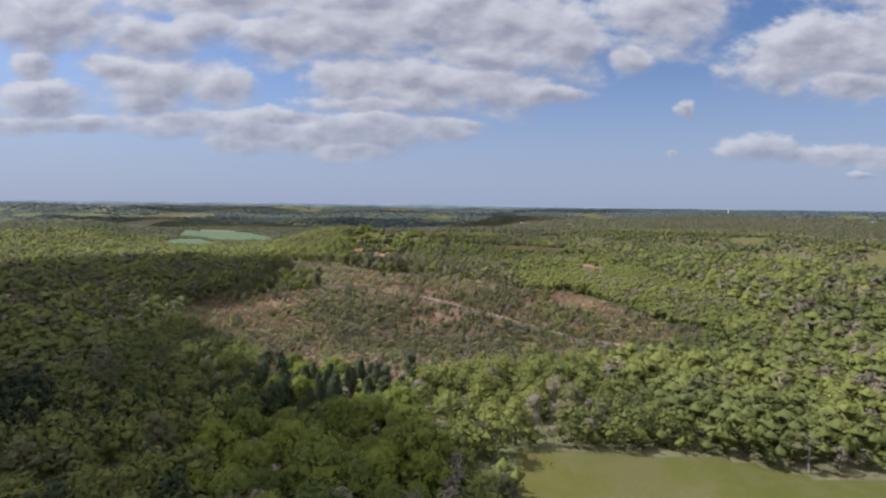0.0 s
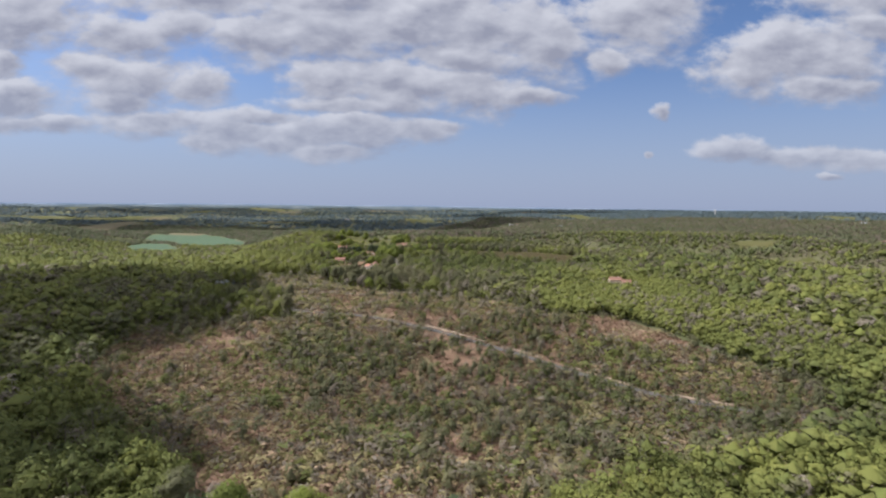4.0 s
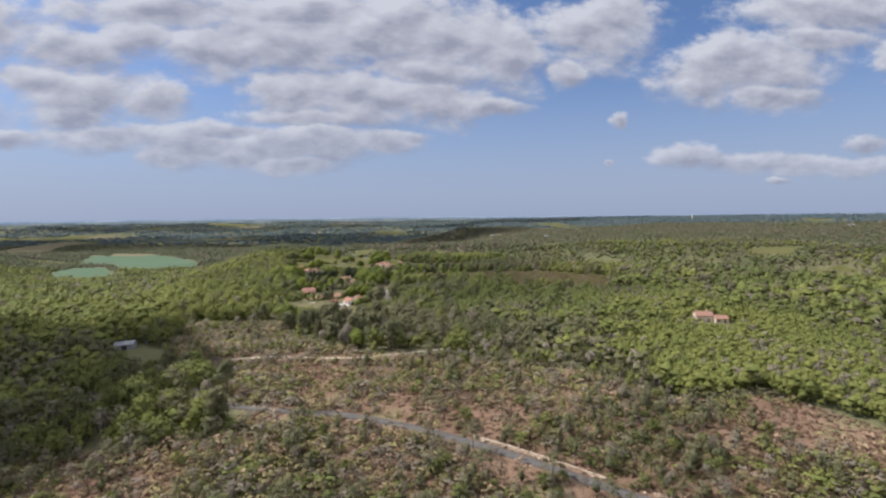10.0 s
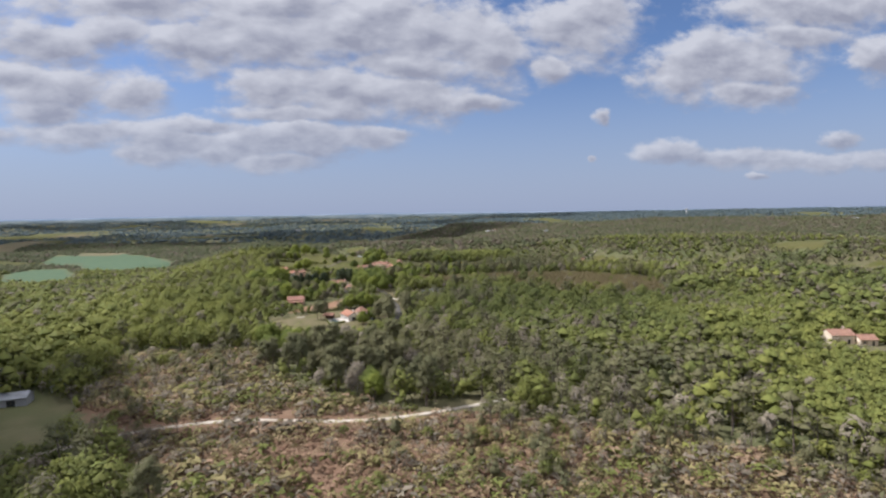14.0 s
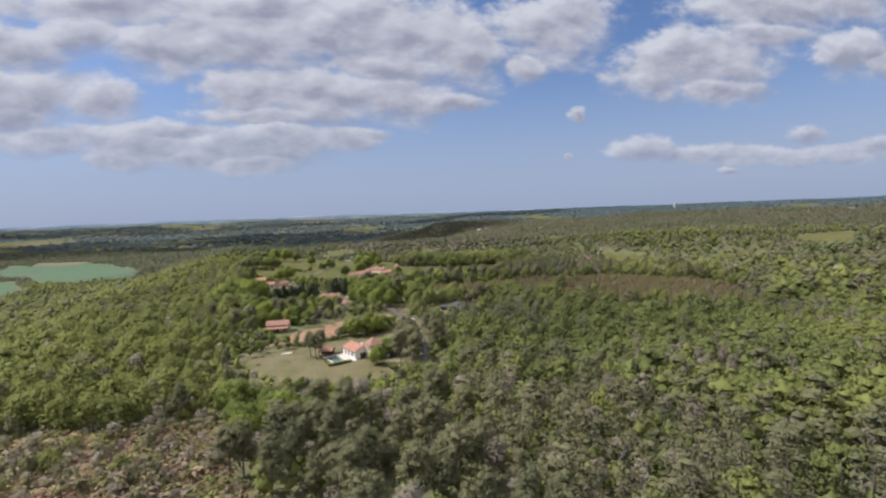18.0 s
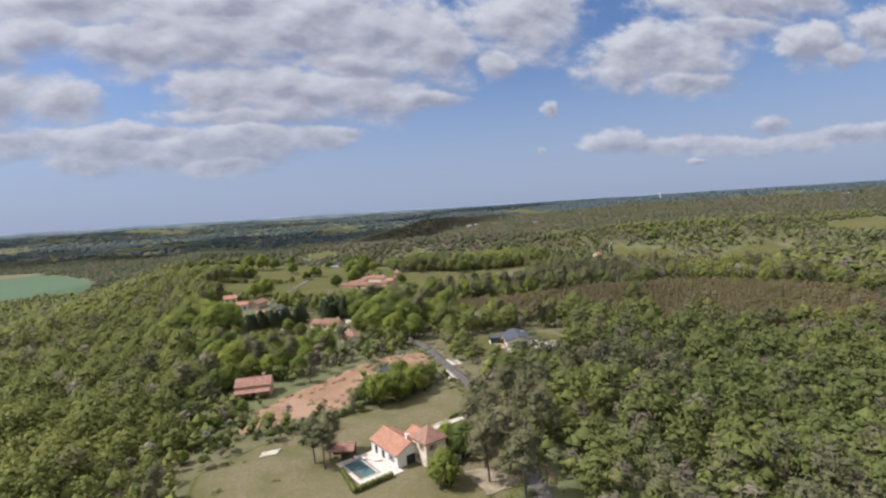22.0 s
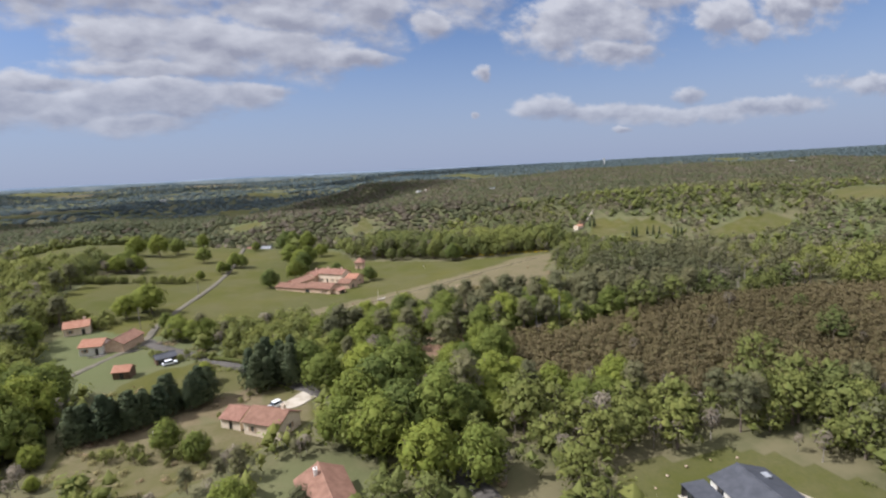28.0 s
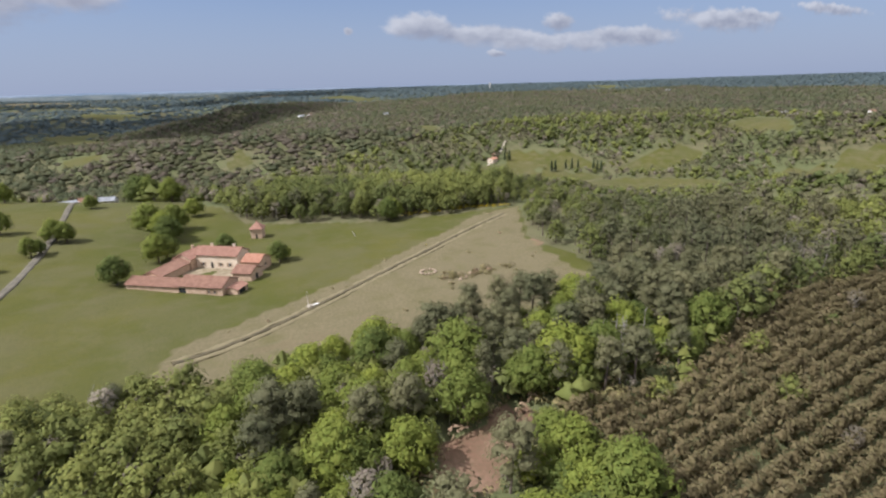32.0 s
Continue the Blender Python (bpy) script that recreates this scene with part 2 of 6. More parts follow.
def ground_build(k):
    p = place(k)
    big, mid, fine = k.noise(p, 0.012, 5), k.noise(p, 0.11, 5, 0.6), k.noise(p, 1.3, 4, 0.65)

    cover_of = k.attr

    def edge(w, soft=0.18):
        return k.ramp(k.math("ADD", w, k.math("MULTIPLY", k.math("SUBTRACT", mid, 0.5), 0.7)), 0.5 - soft, 0.5 + soft)
    c = k.mix(k.ramp(mid, 0.35, 0.65), (0.092, 0.088, 0.042), (0.128, 0.112, 0.060))
    c = k.mix(k.ramp(big, 0.4, 0.62), c, (0.096, 0.104, 0.044))
    bracken = k.mix(k.ramp(mid, 0.38, 0.62), (0.150, 0.088, 0.056), (0.205, 0.130, 0.085))
    bracken = k.mix(k.ramp(fine, 0.35, 0.7), bracken, (0.125, 0.086, 0.050))
    bracken = k.mix(k.math("MULTIPLY", k.ramp(k.noise(p, 0.05, 4), 0.52, 0.66), 0.7), bracken, (0.15, 0.140, 0.065))
    c = k.mix(edge(cover_of("heath")), c, bracken)
    grass = k.mix(k.ramp(big, 0.38, 0.62), (0.066, 0.069, 0.013), (0.090, 0.083, 0.019))
    grass = k.mix(k.math("MULTIPLY", k.ramp(k.noise(p, 0.035, 5, 0.6), 0.42, 0.62), 0.55), grass, (0.094, 0.086, 0.037))
    grass = k.mix(k.math("MULTIPLY", k.ramp(mid, 0.42, 0.7), 0.45), grass, (0.109, 0.094, 0.045))
    grass = k.mix(k.math("MULTIPLY", k.ramp(fine, 0.3, 0.7), 0.35), grass, (0.046, 0.055, 0.018))
    c = k.mix(edge(cover_of("grass"), 0.1), c, grass)
    crop = k.mix(k.ramp(mid, 0.4, 0.6), (0.062, 0.098, 0.055), (0.078, 0.110, 0.058))
    c = k.mix(edge(cover_of("crop"), 0.08), c, crop)
    dry = k.mix(k.ramp(fine, 0.3, 0.7), (0.110, 0.095, 0.049), (0.154, 0.125, 0.070))
    c = k.mix(edge(cover_of("dry"), 0.22), c, dry)
    earth = k.mix(k.ramp(mid, 0.35, 0.65), (0.200, 0.116, 0.068), (0.262, 0.168, 0.106))
    earth = k.mix(k.math("MULTIPLY", k.ramp(fine, 0.45, 0.75), 0.5), earth, (0.225, 0.122, 0.07))
    c = k.mix(edge(cover_of("earth"), 0.2), c, earth)
    k.put(k.bsdf, "Base Color", c)
    bump(k, k.math("ADD", k.math("MULTIPLY", fine, 0.5), mid), 0.7, 0.35)


GROUND = material("earth_and_grass", ground_build, 0.95, 0.1)
OAK = foliage("oak_leaves", (0.120, 0.138, 0.042), (0.226, 0.236, 0.058), False)
OAK1 = foliage("oak_leaves_single", (0.116, 0.145, 0.036), (0.240, 0.268, 0.044), True)
PINE = foliage("pine_needles", (0.122, 0.124, 0.060), (0.192, 0.178, 0.086), False)
PINE1 = foliage("pine_needles_single", (0.122, 0.124, 0.060), (0.190, 0.178, 0.086), True)
TWIG = foliage("bare_twigs", (0.149, 0.124, 0.086), (0.299, 0.255, 0.184), False)
TWIG1 = foliage("bare_twigs_single", (0.198, 0.165, 0.116), (0.308, 0.264, 0.193), True)
SHRUB = foliage("shrub_leaves", (0.225, 0.190, 0.085), (0.335, 0.290, 0.125), False, (0.375, 0.262, 0.165))
BRACKEN = foliage("dead_bracken", (0.185, 0.110, 0.068), (0.268, 0.172, 0.112), False, (0.180, 0.140, 0.074))
YOUNG = foliage("young_pine_needles", (0.150, 0.122, 0.058), (0.205, 0.165, 0.080), False)
FIR = foliage("fir_needles", (0.055, 0.075, 0.038), (0.085, 0.105, 0.048), False)
FIR1 = foliage("fir_needles_single", (0.070, 0.092, 0.046), (0.115, 0.135, 0.062), True)
BROOM = foliage("broom_flowers", (0.50, 0.36, 0.012), (0.62, 0.48, 0.02), False)
# leaves of the far hills, with the haze's blue put into the colour
HAZED_WOOD = foliage("hazed_leaves", (0.102, 0.134, 0.134), (0.150, 0.176, 0.158), False)
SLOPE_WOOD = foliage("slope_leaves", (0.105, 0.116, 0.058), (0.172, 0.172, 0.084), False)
BARK = plain("bark", (0.085, 0.062, 0.045), (0.19, 0.155, 0.125), 2.0, 0.9, 0.05)
PALE_BARK = plain("pale_bark", (0.22, 0.19, 0.16), (0.33, 0.30, 0.26), 2.0, 0.9, 0.05)
ASPHALT = plain("worn_asphalt", (0.078, 0.070, 0.062), (0.112, 0.102, 0.088), 0.35, 1.0, 0.01, 0.05)
CHALK = plain("pale_gravel", (0.31, 0.265, 0.20), (0.45, 0.40, 0.32), 0.5, 0.95, 0.04)
DIRT = plain("rutted_dirt", (0.16, 0.125, 0.075), (0.28, 0.23, 0.15), 0.4, 0.95, 0.05)
TAN_TAR = plain("tan_worn_tarmac", (0.105, 0.094, 0.072), (0.150, 0.132, 0.098), 0.35, 1.0, 0.01, 0.05)
# ditch colour darkened to stand for the shade inside it
DITCH_SHADE = plain("shaded_ditch", (0.07, 0.058, 0.034), (0.12, 0.098, 0.055), 0.5, 0.95, 0.05)
STRAW = plain("dry_trodden_grass", (0.145, 0.120, 0.064), (0.195, 0.162, 0.090), 0.3, 0.95, 0.06)
RUBBLE = plain("pale_rubble", (0.24, 0.175, 0.115), (0.36, 0.285, 0.205), 1.2, 0.95, 0.05, islands=0.5)
TILE = plain("clay_roof_tiles", (0.185, 0.100, 0.068), (0.265, 0.152, 0.104), 0.8, 0.85, 0.02, islands=0.5)
NEW_TILE = plain("orange_roof_tiles", (0.300, 0.142, 0.088), (0.385, 0.208, 0.136), 0.8, 0.85, 0.02, islands=0.4)
OLD_TILE = plain("brown_roof_tiles", (0.22, 0.115, 0.08), (0.31, 0.175, 0.125), 0.8, 0.9, 0.02, islands=0.5)
SLATE = plain("dark_slate", (0.035, 0.037, 0.043), (0.06, 0.062, 0.07), 0.7, 0.6, 0.01, 0.4, islands=0.4)
RENDER_WHITE = plain("white_render", (0.58, 0.545, 0.48), (0.68, 0.65, 0.59), 0.4, 0.9, 0.01)
RENDER_CREAM = plain("cream_render", (0.58, 0.47, 0.34), (0.68, 0.58, 0.44), 0.4, 0.9, 0.01)
STONE = plain("ochre_stone", (0.44, 0.30, 0.20), (0.60, 0.44, 0.31), 0.9, 0.9, 0.05)
PAVING = plain("pale_paving", (0.42, 0.37, 0.30), (0.53, 0.475, 0.40), 1.0, 0.9, 0.01)
TIMBER = plain("dark_timber", (0.09, 0.055, 0.035), (0.15, 0.10, 0.065), 2.0, 0.8, 0.01)
SHUTTER = plain("painted_shutter", (0.30, 0.20, 0.13), (0.36, 0.26, 0.17), 2.0, 0.7, 0.005)
METAL = plain("grey_metal", (0.22, 0.225, 0.23), (0.30, 0.305, 0.31), 0.6, 0.7, 0.005, 0.3)
PAINT_WHITE = plain("white_car_paint", (0.74, 0.74, 0.73), (0.80, 0.80, 0.79), 3.0, 0.3, 0.001, 0.5)
RUBBER = plain("black_rubber", (0.02, 0.02, 0.02), (0.035, 0.035, 0.035), 5.0, 0.8, 0.002)


def cloud_build(k):
    """White vapour that lets part of the sunlight through."""
    k.put(k.bsdf, "Base Color", k.mix(k.noise(place(k), 0.004), (0.84, 0.85, 0.87), (0.92, 0.92, 0.92)))
    m = k.n("ShaderNodeMixShader", i_0=0.97)
    k.t.links.new(k.n("ShaderNodeBsdfTransparent").outputs[0], m.inputs[1])
    k.t.links.new(k.bsdf.outputs[0], m.inputs[2])
    k.t.links.new(m.outputs[0], k.out.inputs[0])


def thin_cloud_build(k):
    cloud_build(k)
    k.t.nodes["Mix Shader"].inputs[0].default_value = 0.2


CLOUD = material("cloud_vapour", cloud_build, 1.0, 0.0)
THIN_CLOUD = material("thin_cloud_vapour", thin_cloud_build, 1.0, 0.0)


# the blue-grey of distant haze is mixed into both ridge colours
HAZED_RIDGE = plain("hazed_ridge_wood", (0.065, 0.085, 0.095), (0.12, 0.135, 0.13), 0.006, 1.0, 1.0, 0.0)
FAR_HAZED_RIDGE = plain("haze_blue_hills", (0.10, 0.135, 0.18), (0.16, 0.19, 0.23), 0.004, 1.0, 1.0, 0.0)


def glass_build(k):
    k.put(k.bsdf, "Base Color", (0.03, 0.035, 0.04, 1))


GLASS = material("dark_window_glass", glass_build, 0.08, 0.5)


def pool_build(k):
    c = k.mix(k.ramp(k.noise(place(k), 0.6), 0.4, 0.6), (0.035, 0.07, 0.075), (0.06, 0.105, 0.10))
    k.put(k.bsdf, "Base Color", c)
    bump(k, k.noise(place(k), 3.0), 0.15, 0.02)


POOL = material("pool_water", pool_build, 0.45, 0.2)

# ---- the lie of the land ----


def smooth(a, b, v):
    t = np.clip((v - a) / (b - a), 0, 1)
    return t * t * (3 - 2 * t)


def from_line(x, y, pts):
    """Distance of each x, y from a line of points."""
    d = np.full(np.shape(x), 1e9)
    for (ax, ay), (bx, by) in zip(pts, pts[1:]):
        t = np.clip(((x - ax) * (bx - ax) + (y - ay) * (by - ay)) / ((bx - ax) ** 2 + (by - ay) ** 2), 0, 1)
        d = np.minimum(d, np.hypot(x - ax - t * (bx - ax), y - ay - t * (by - ay)))
    return d


def hash2(i, j, s):
    v = np.sin(i * 127.1 + j * 311.7 + s * 74.7) * 43758.5453
    return v - np.floor(v)


def ripple(x, y, size, s=0, octaves=3):
    """Smooth random field from 0 to 1."""
    out, amp, tot = np.zeros(np.shape(x)), 1.0, 0.0
    for o in range(octaves):
        u, v = np.asarray(x) / size + 31.7 * s, np.asarray(y) / size - 17.3 * s
        i, j = np.floor(u), np.floor(v)
        a, b = u - i, v - j
        a, b = a * a * (3 - 2 * a), b * b * (3 - 2 * b)
        out = out + amp * ((hash2(i, j, s) * (1 - a) + hash2(i + 1, j, s) * a) * (1 - b) + (hash2(i, j + 1, s) * (1 - a) + hash2(i + 1, j + 1, s) * a) * b)
        tot, amp, size, s = tot + amp, amp * 0.5, size * 0.5, s + 1.7
    return out / tot


EAST_VALLEY = [(-330, 1480), (-100, 1340), (120, 1200), (300, 1115), (430, 1000), (530, 850), (610, 650), (690, 430)]
SIDE_VALLEY = [(400, 1050), (290, 970), (222, 905)]
WEST_VALLEY = [(-370, 760), (-480, 1000), (-570, 1300), (-700, 1700), (-900, 2250)]
DARK_RIDGE = [(20, 2270), (180, 2190), (330, 2130), (480, 2090)]


def ground_z(x, y):
    x, y = np.asarray(x, float), np.asarray(y, float)
    z = 2.4 + 4 * np.exp(-((y - 71) / 106) ** 2)
    z = z - 15 * np.exp(-((x - 47) / 224) ** 2 - ((y - 283) / 88) ** 2)
    z = z - 3.5 * np.exp(-((x + 30) / 110) ** 2 - ((y - 930) / 90) ** 2)
    z = z - np.maximum(45 * (1 - smooth(55, 235, from_line(x, y, EAST_VALLEY))), 30 * (1 - smooth(20, 115, from_line(x, y, SIDE_VALLEY))))
    d, az = np.hypot(x + 40, y - 240), np.degrees(np.arctan2(x + 40, y - 240))
    # the western valley with its crops, and the wooded hill on its far side
    floor = np.interp(y, [450, 830, 1100, 1500, 2200], [0, 16, 34, 38, 40]) * (1 - smooth(1500, 2150, d))
    w = np.interp(y, [800, 2200], [60, 250])
    z = z - floor * (1 - smooth(w, w + 190, from_line(x, y, WEST_VALLEY)))
    z = z + 15 * np.exp(-((x + 960) / 250) ** 2 - ((y - 1180) / 420) ** 2)
    # beyond: low ground, then ridge behind ridge up to the skyline
    west = np.interp(d, [1100, 1500, 2200, 2700, 3100, 3900, 4650], [0, -6, -38, -30, -18, 22, 54])
    middle = np.interp(d, [1000, 1250, 1700, 2300, 3000, 3900, 4650], [0, -2, -42, -40, -12, 26, 52])
    east = np.interp(d, [1250, 1500, 2000, 3000, 4000, 4650], [0, 2, 12, 27, 42, 46])
    far = west + (middle - west) * smooth(-14, -6, az)
    far = far + (east - far) * smooth(5, 13, az)
    z = z + far
    crest = 1 - np.abs(2 * ripple(x, y * 1.5, 820, 3, 3) - 1)
    z = z + (2 * crest - 1.3) * (24 - 12 * smooth(5, 13, az)) * smooth(1700, 2400, d) * (1 - 0.55 * smooth(3700, 4500, d))
    z = z + 10 * np.exp(-((x + 235) / 105) ** 2 - ((y - 1000) / 260) ** 2)
    return z + np.interp(x, [-60, 120, 230, 340, 560], [0, 28, 42, 12, 0]) * np.exp(-(from_line(x, y, DARK_RIDGE) / 150) ** 2)


def inside(x, y, poly):
    """Whether each x, y lies in the polygon."""
    hit = np.zeros(np.shape(x), bool)
    for (ax, ay), (bx, by) in zip(poly, poly[1:] + poly[:1]):
        if ay != by:
            hit ^= ((ay > y) != (by > y)) & (x < (bx - ax) * (y - ay) / (by - ay) + ax)
    return hit


# outlines on the plan
NEAR_FIELD = [(17, 123), (38, 123), (72, 118), (83, 110), (142, 104), (153, 24), (12, 24)]
HEATH = [(-160, 312), (-138, 272), (-97, 229), (-54, 188), (-16, 179), (4, 186), (27, 200), (77, 217), (124, 240), (153, 290), (120, 362), (100, 395), (61, 393), (43, 423), (-16, 456), (-45, 464),
         (-71, 480), (-98, 512), (-106, 548), (-166, 552), (-150, 485), (-131, 458), (-112, 428), (-86, 402), (-92, 382), (-168, 368)]
VILLA_LAWN = [(-110, 588), (-116, 612), (-103, 624), (-92, 630), (-77, 637), (-45, 648), (-46, 590), (-66, 571), (-82, 571), (-103, 578)]
VILLA_EARTH = [(-108, 634), (-107, 646), (-101, 655), (-86, 671), (-73, 684), (-66, 680), (-70, 664), (-77, 660), (-80, 643), (-92, 639)]
YARD_EARTH = [(-68, 689), (-50, 689), (-50, 663), (-61, 658)]
BLACK_LAWN = [(-26, 705), (-2, 704), (8, 690), (11, 668), (-14, 662), (-30, 668), (-30, 700)]
HAMLET_LAWN = [(-124, 787), (-117, 798), (-92, 806), (-83, 779), (-73, 769), (-73, 750), (-104, 729), (-126, 745)]
FARM_FIELD = [(-84, 829), (-47, 826), (-30, 823), (10, 819), (40, 813), (55, 830), (61, 873), (94, 916), (33, 935), (-24, 975), (-28, 1015), (-71, 1097), (-83, 1133),
              (-248, 1162), (-271, 1097), (-212, 1017), (-153, 997), (-142, 909), (-132, 840)]
FARM_DRY = [(-80, 832), (-30, 826), (42, 814), (59, 873), (94, 916), (71, 918), (19, 894), (-35, 868), (-71, 854)]
SIDE_FIELD = [(-127, 840), (-123, 879), (-118, 944), (-165, 975), (-177, 909), (-151, 861)]
VALLEY_FIELDS = [[(322, 1190), (330, 1205), (364, 1245), (411, 1195), (416, 1126), (365, 1175)], [(415, 1118), (499, 1125), (540, 1090), (518, 1076), (449, 1086)],
                 [(240, 1232), (310, 1218), (367, 1160), (395, 1108), (330, 1100), (251, 1165)], [(395, 1090), (440, 1040), (470, 980), (400, 1000), (360, 1060)],
                 [(606, 1100), (723, 1125), (725, 1080), (630, 1030), (605, 1060)], [(530, 1000), (565, 970), (540, 930), (500, 960)],
                 [(560, 955), (616, 970), (660, 935), (600, 890), (555, 910)], [(-130, 1560), (-85, 1548), (-70, 1515), (-118, 1520)], [(40, 1420), (75, 1425), (80, 1385), (50, 1390)],
                 [(338, 1108), (383, 1086), (400, 1049), (396, 1003), (366, 992), (324, 1051)], [(300, 1350), (320, 1340), (352, 1400), (335, 1410)], [(690, 760), (760, 800), (740, 860), (670, 830)]]
CROPS = [[(-700, 1296), (-724, 1423), (-691, 1467), (-551, 1240), (-522, 1136), (-593, 1135)], [(-835, 1617), (-946, 1907), (-844, 1809), (-723, 1540)],
         [(-736, 1591), (-804, 1697), (-940, 2007), (-699, 1856), (-599, 1737), (-528, 1602), (-500, 1412), (-502, 1297), (-580, 1337)]]
# pale ploughed fields on the far slopes
PALE_FIELDS = [[(-1500, 2850), (-1330, 2920), (-1310, 3010), (-1480, 2950)], [(-820, 3000), (-670, 3040), (-680, 3110), (-800, 3080)], [(-980, 3700), (-820, 3740), (-840, 3800), (-960, 3780)],
               [(-420, 3350), (-320, 3360), (-330, 3430), (-410, 3420)], [(-600, 1050), (-540, 1020), (-480, 945), (-550, 985)]]
PLANTATION = [(-26, 748), (-17, 781), (9, 773), (64, 784), (136, 768), (177, 708), (142, 637), (71, 661), (35, 708), (0, 722)]
SCRUB_EARTH = [(-46, 772), (-36, 773), (-17, 783), (-20, 789), (-38, 786)]
# bare brown ground: dry meadow, garden bank, beside the farm road
BARE = [[(10, 836), (28, 836), (32, 847), (14, 848)], [(49, 862), (58, 860), (63, 871), (54, 873)], [(-62, 840), (-34, 848), (-20, 845), (-24, 838), (-45, 836)],
        [(-124, 762), (-104, 770), (-88, 775), (-84, 766), (-92, 758), (-122, 754)]]
ROAD_HEATH = [(-99, 407), (-76, 399), (-58, 396), (-37, 386), (-17, 374), (0, 362), (15, 350), (35, 336), (63, 310), (84, 290), (118, 266), (177, 236)]
TRACK = [(-148, 448), (-133, 457), (-120, 463), (-99, 466), (-83, 463), (-65, 459), (-51, 459), (-39, 461), (-15, 468)]
LANE = [(-47, 574), (-45, 590), (-42, 614), (-42, 643), (-45, 670), (-47, 696), (-53, 722), (-65, 753), (-78, 774), (-92, 794), (-109, 814), (-123, 830)]
FARM_ROAD = [(-139, 802), (-129, 820), (-123, 832), (-123, 852), (-119, 877), (-111, 916), (-105, 949), (-99, 1003), (-94, 1103)]
FIELD_TRACK = [(-71, 845), (-59, 847), (-42, 854), (-17, 867), (5, 878), (51, 899), (78, 909)]
LANES = [(ROAD_HEATH, 2.7), (TRACK, 3.2), (LANE, 3.2), (FARM_ROAD, 1.7), (FIELD_TRACK, 1.0)]


def west_of(x):
    """The open farmland of the west, from 0 to 1."""
    return smooth(-100, -600, x)


def cover(x, y):
    """Kinds of ground at x, y, each from 0 to 1."""
    c = {k: np.zeros(np.shape(x)) for k in ("heath", "grass", "crop", "dry", "earth")}
    for poly in (HEATH, SCRUB_EARTH):
        c["heath"][inside(x, y, poly)] = 1
    for poly in [NEAR_FIELD, VILLA_LAWN, BLACK_LAWN, HAMLET_LAWN, FARM_FIELD, SIDE_FIELD] + VALLEY_FIELDS:
        c["grass"][inside(x, y, poly)] = 1
    for poly in CROPS:
        c["crop"][inside(x, y, poly)] = 1
    for poly in PALE_FIELDS:
        c["dry"][inside(x, y, poly)] = 1
    for poly in BARE:
        c["heath"][inside(x, y, poly)] = 0.62
        c["grass"][inside(x, y, poly)] = 0.3
    c["dry"][inside(x, y, FARM_DRY)] = 0.66
    for poly in VALLEY_FIELDS:
        c["dry"][inside(x, y, poly)] = 0.36
    c["dry"][inside(x, y, VILLA_LAWN)] = 0.57
    c["dry"][inside(x, y, HAMLET_LAWN) & (y < 776)] = 0.56
    for poly in (VILLA_EARTH, YARD_EARTH):
        c["earth"][inside(x, y, poly)] = 0.86
    r = np.hypot(x, y - 354)
    c["grass"][(r > 1400) & (ripple(x, y, 280, 9, 2) > 0.77 - 0.05 * west_of(x))] = 1
    c["dry"][(r > 1600) & (ripple(x, y, 330, 13, 2) > 0.82 - 0.05 * west_of(x))] = 1
    return c


def spaced(near_lo, near_hi, step, lo, hi, grow):
    """Coordinates that lie close within a stretch and further apart outside it."""
    out = list(np.arange(near_lo, near_hi + 0.1, step))
    s = step
    while out[-1] < hi:
        s = min(s * grow, 90)
        out.append(out[-1] + s)
    s, head = step, near_lo
    while head > lo:
        s = min(s * grow, 90)
        head -= s
        out.insert(0, head)
    return np.array(out)


def np_mesh(name, verts, tris, mats, slot=None, **attrs):
    """A mesh from arrays of points and triangles (or quads)."""
    me = bpy.data.meshes.new(name)
    verts, tris = np.asarray(verts, np.float32), np.asarray(tris, np.int32)
    k = tris.shape[1]
    me.vertices.add(len(verts)), me.loops.add(tris.size), me.polygons.add(len(tris))
    me.vertices.foreach_set("co", verts.ravel())
    me.loops.foreach_set("vertex_index", tris.ravel())
    me.polygons.foreach_set("loop_start", np.arange(0, tris.size, k, dtype=np.int32))
    for m in mats:
        me.materials.append(m)
    if slot is not None:
        me.polygons.foreach_set("material_index", np.asarray(slot, np.int32))
    for key, val in attrs.items():
        val = np.asarray(val, np.float32)
        if val.ndim == 2:
            me.attributes.new(key, "FLOAT_VECTOR", "POINT").data.foreach_set("vector", val.ravel())
        else:
            me.attributes.new(key, "FLOAT", "POINT").data.foreach_set("value", val)
    me.update(calc_edges=True)
    return me


gx = spaced(-240, 175, 2.7, -4500, 4500, 1.055)
gy = spaced(70, 1010, 2.7, -4100, 4780, 1.055)
GX, GY = np.meshgrid(gx, gy)
GX, GY = GX.ravel(), GY.ravel()
idx = np.arange(len(GX)).reshape(len(gy), len(gx))
quads = np.stack([idx[:-1, :-1], idx[:-1, 1:], idx[1:, 1:], idx[1:, :-1]], -1).reshape(-1, 4)
ruff = (ripple(GX, GY, 9, 5, 2) - 0.5) * 0.7
ground = new("ground", np_mesh("ground", np.stack([GX, GY, ground_z(GX, GY) + ruff * (from_line(GX, GY, LANE) > 9)], 1), quads, [GROUND], **cover(GX, GY)))
ground.data.polygons.foreach_set("use_smooth", np.ones(len(quads), bool))
tagged(ground, "rolling ground of grass, bracken, bare earth and leaf litter", "ground", kind="structure")


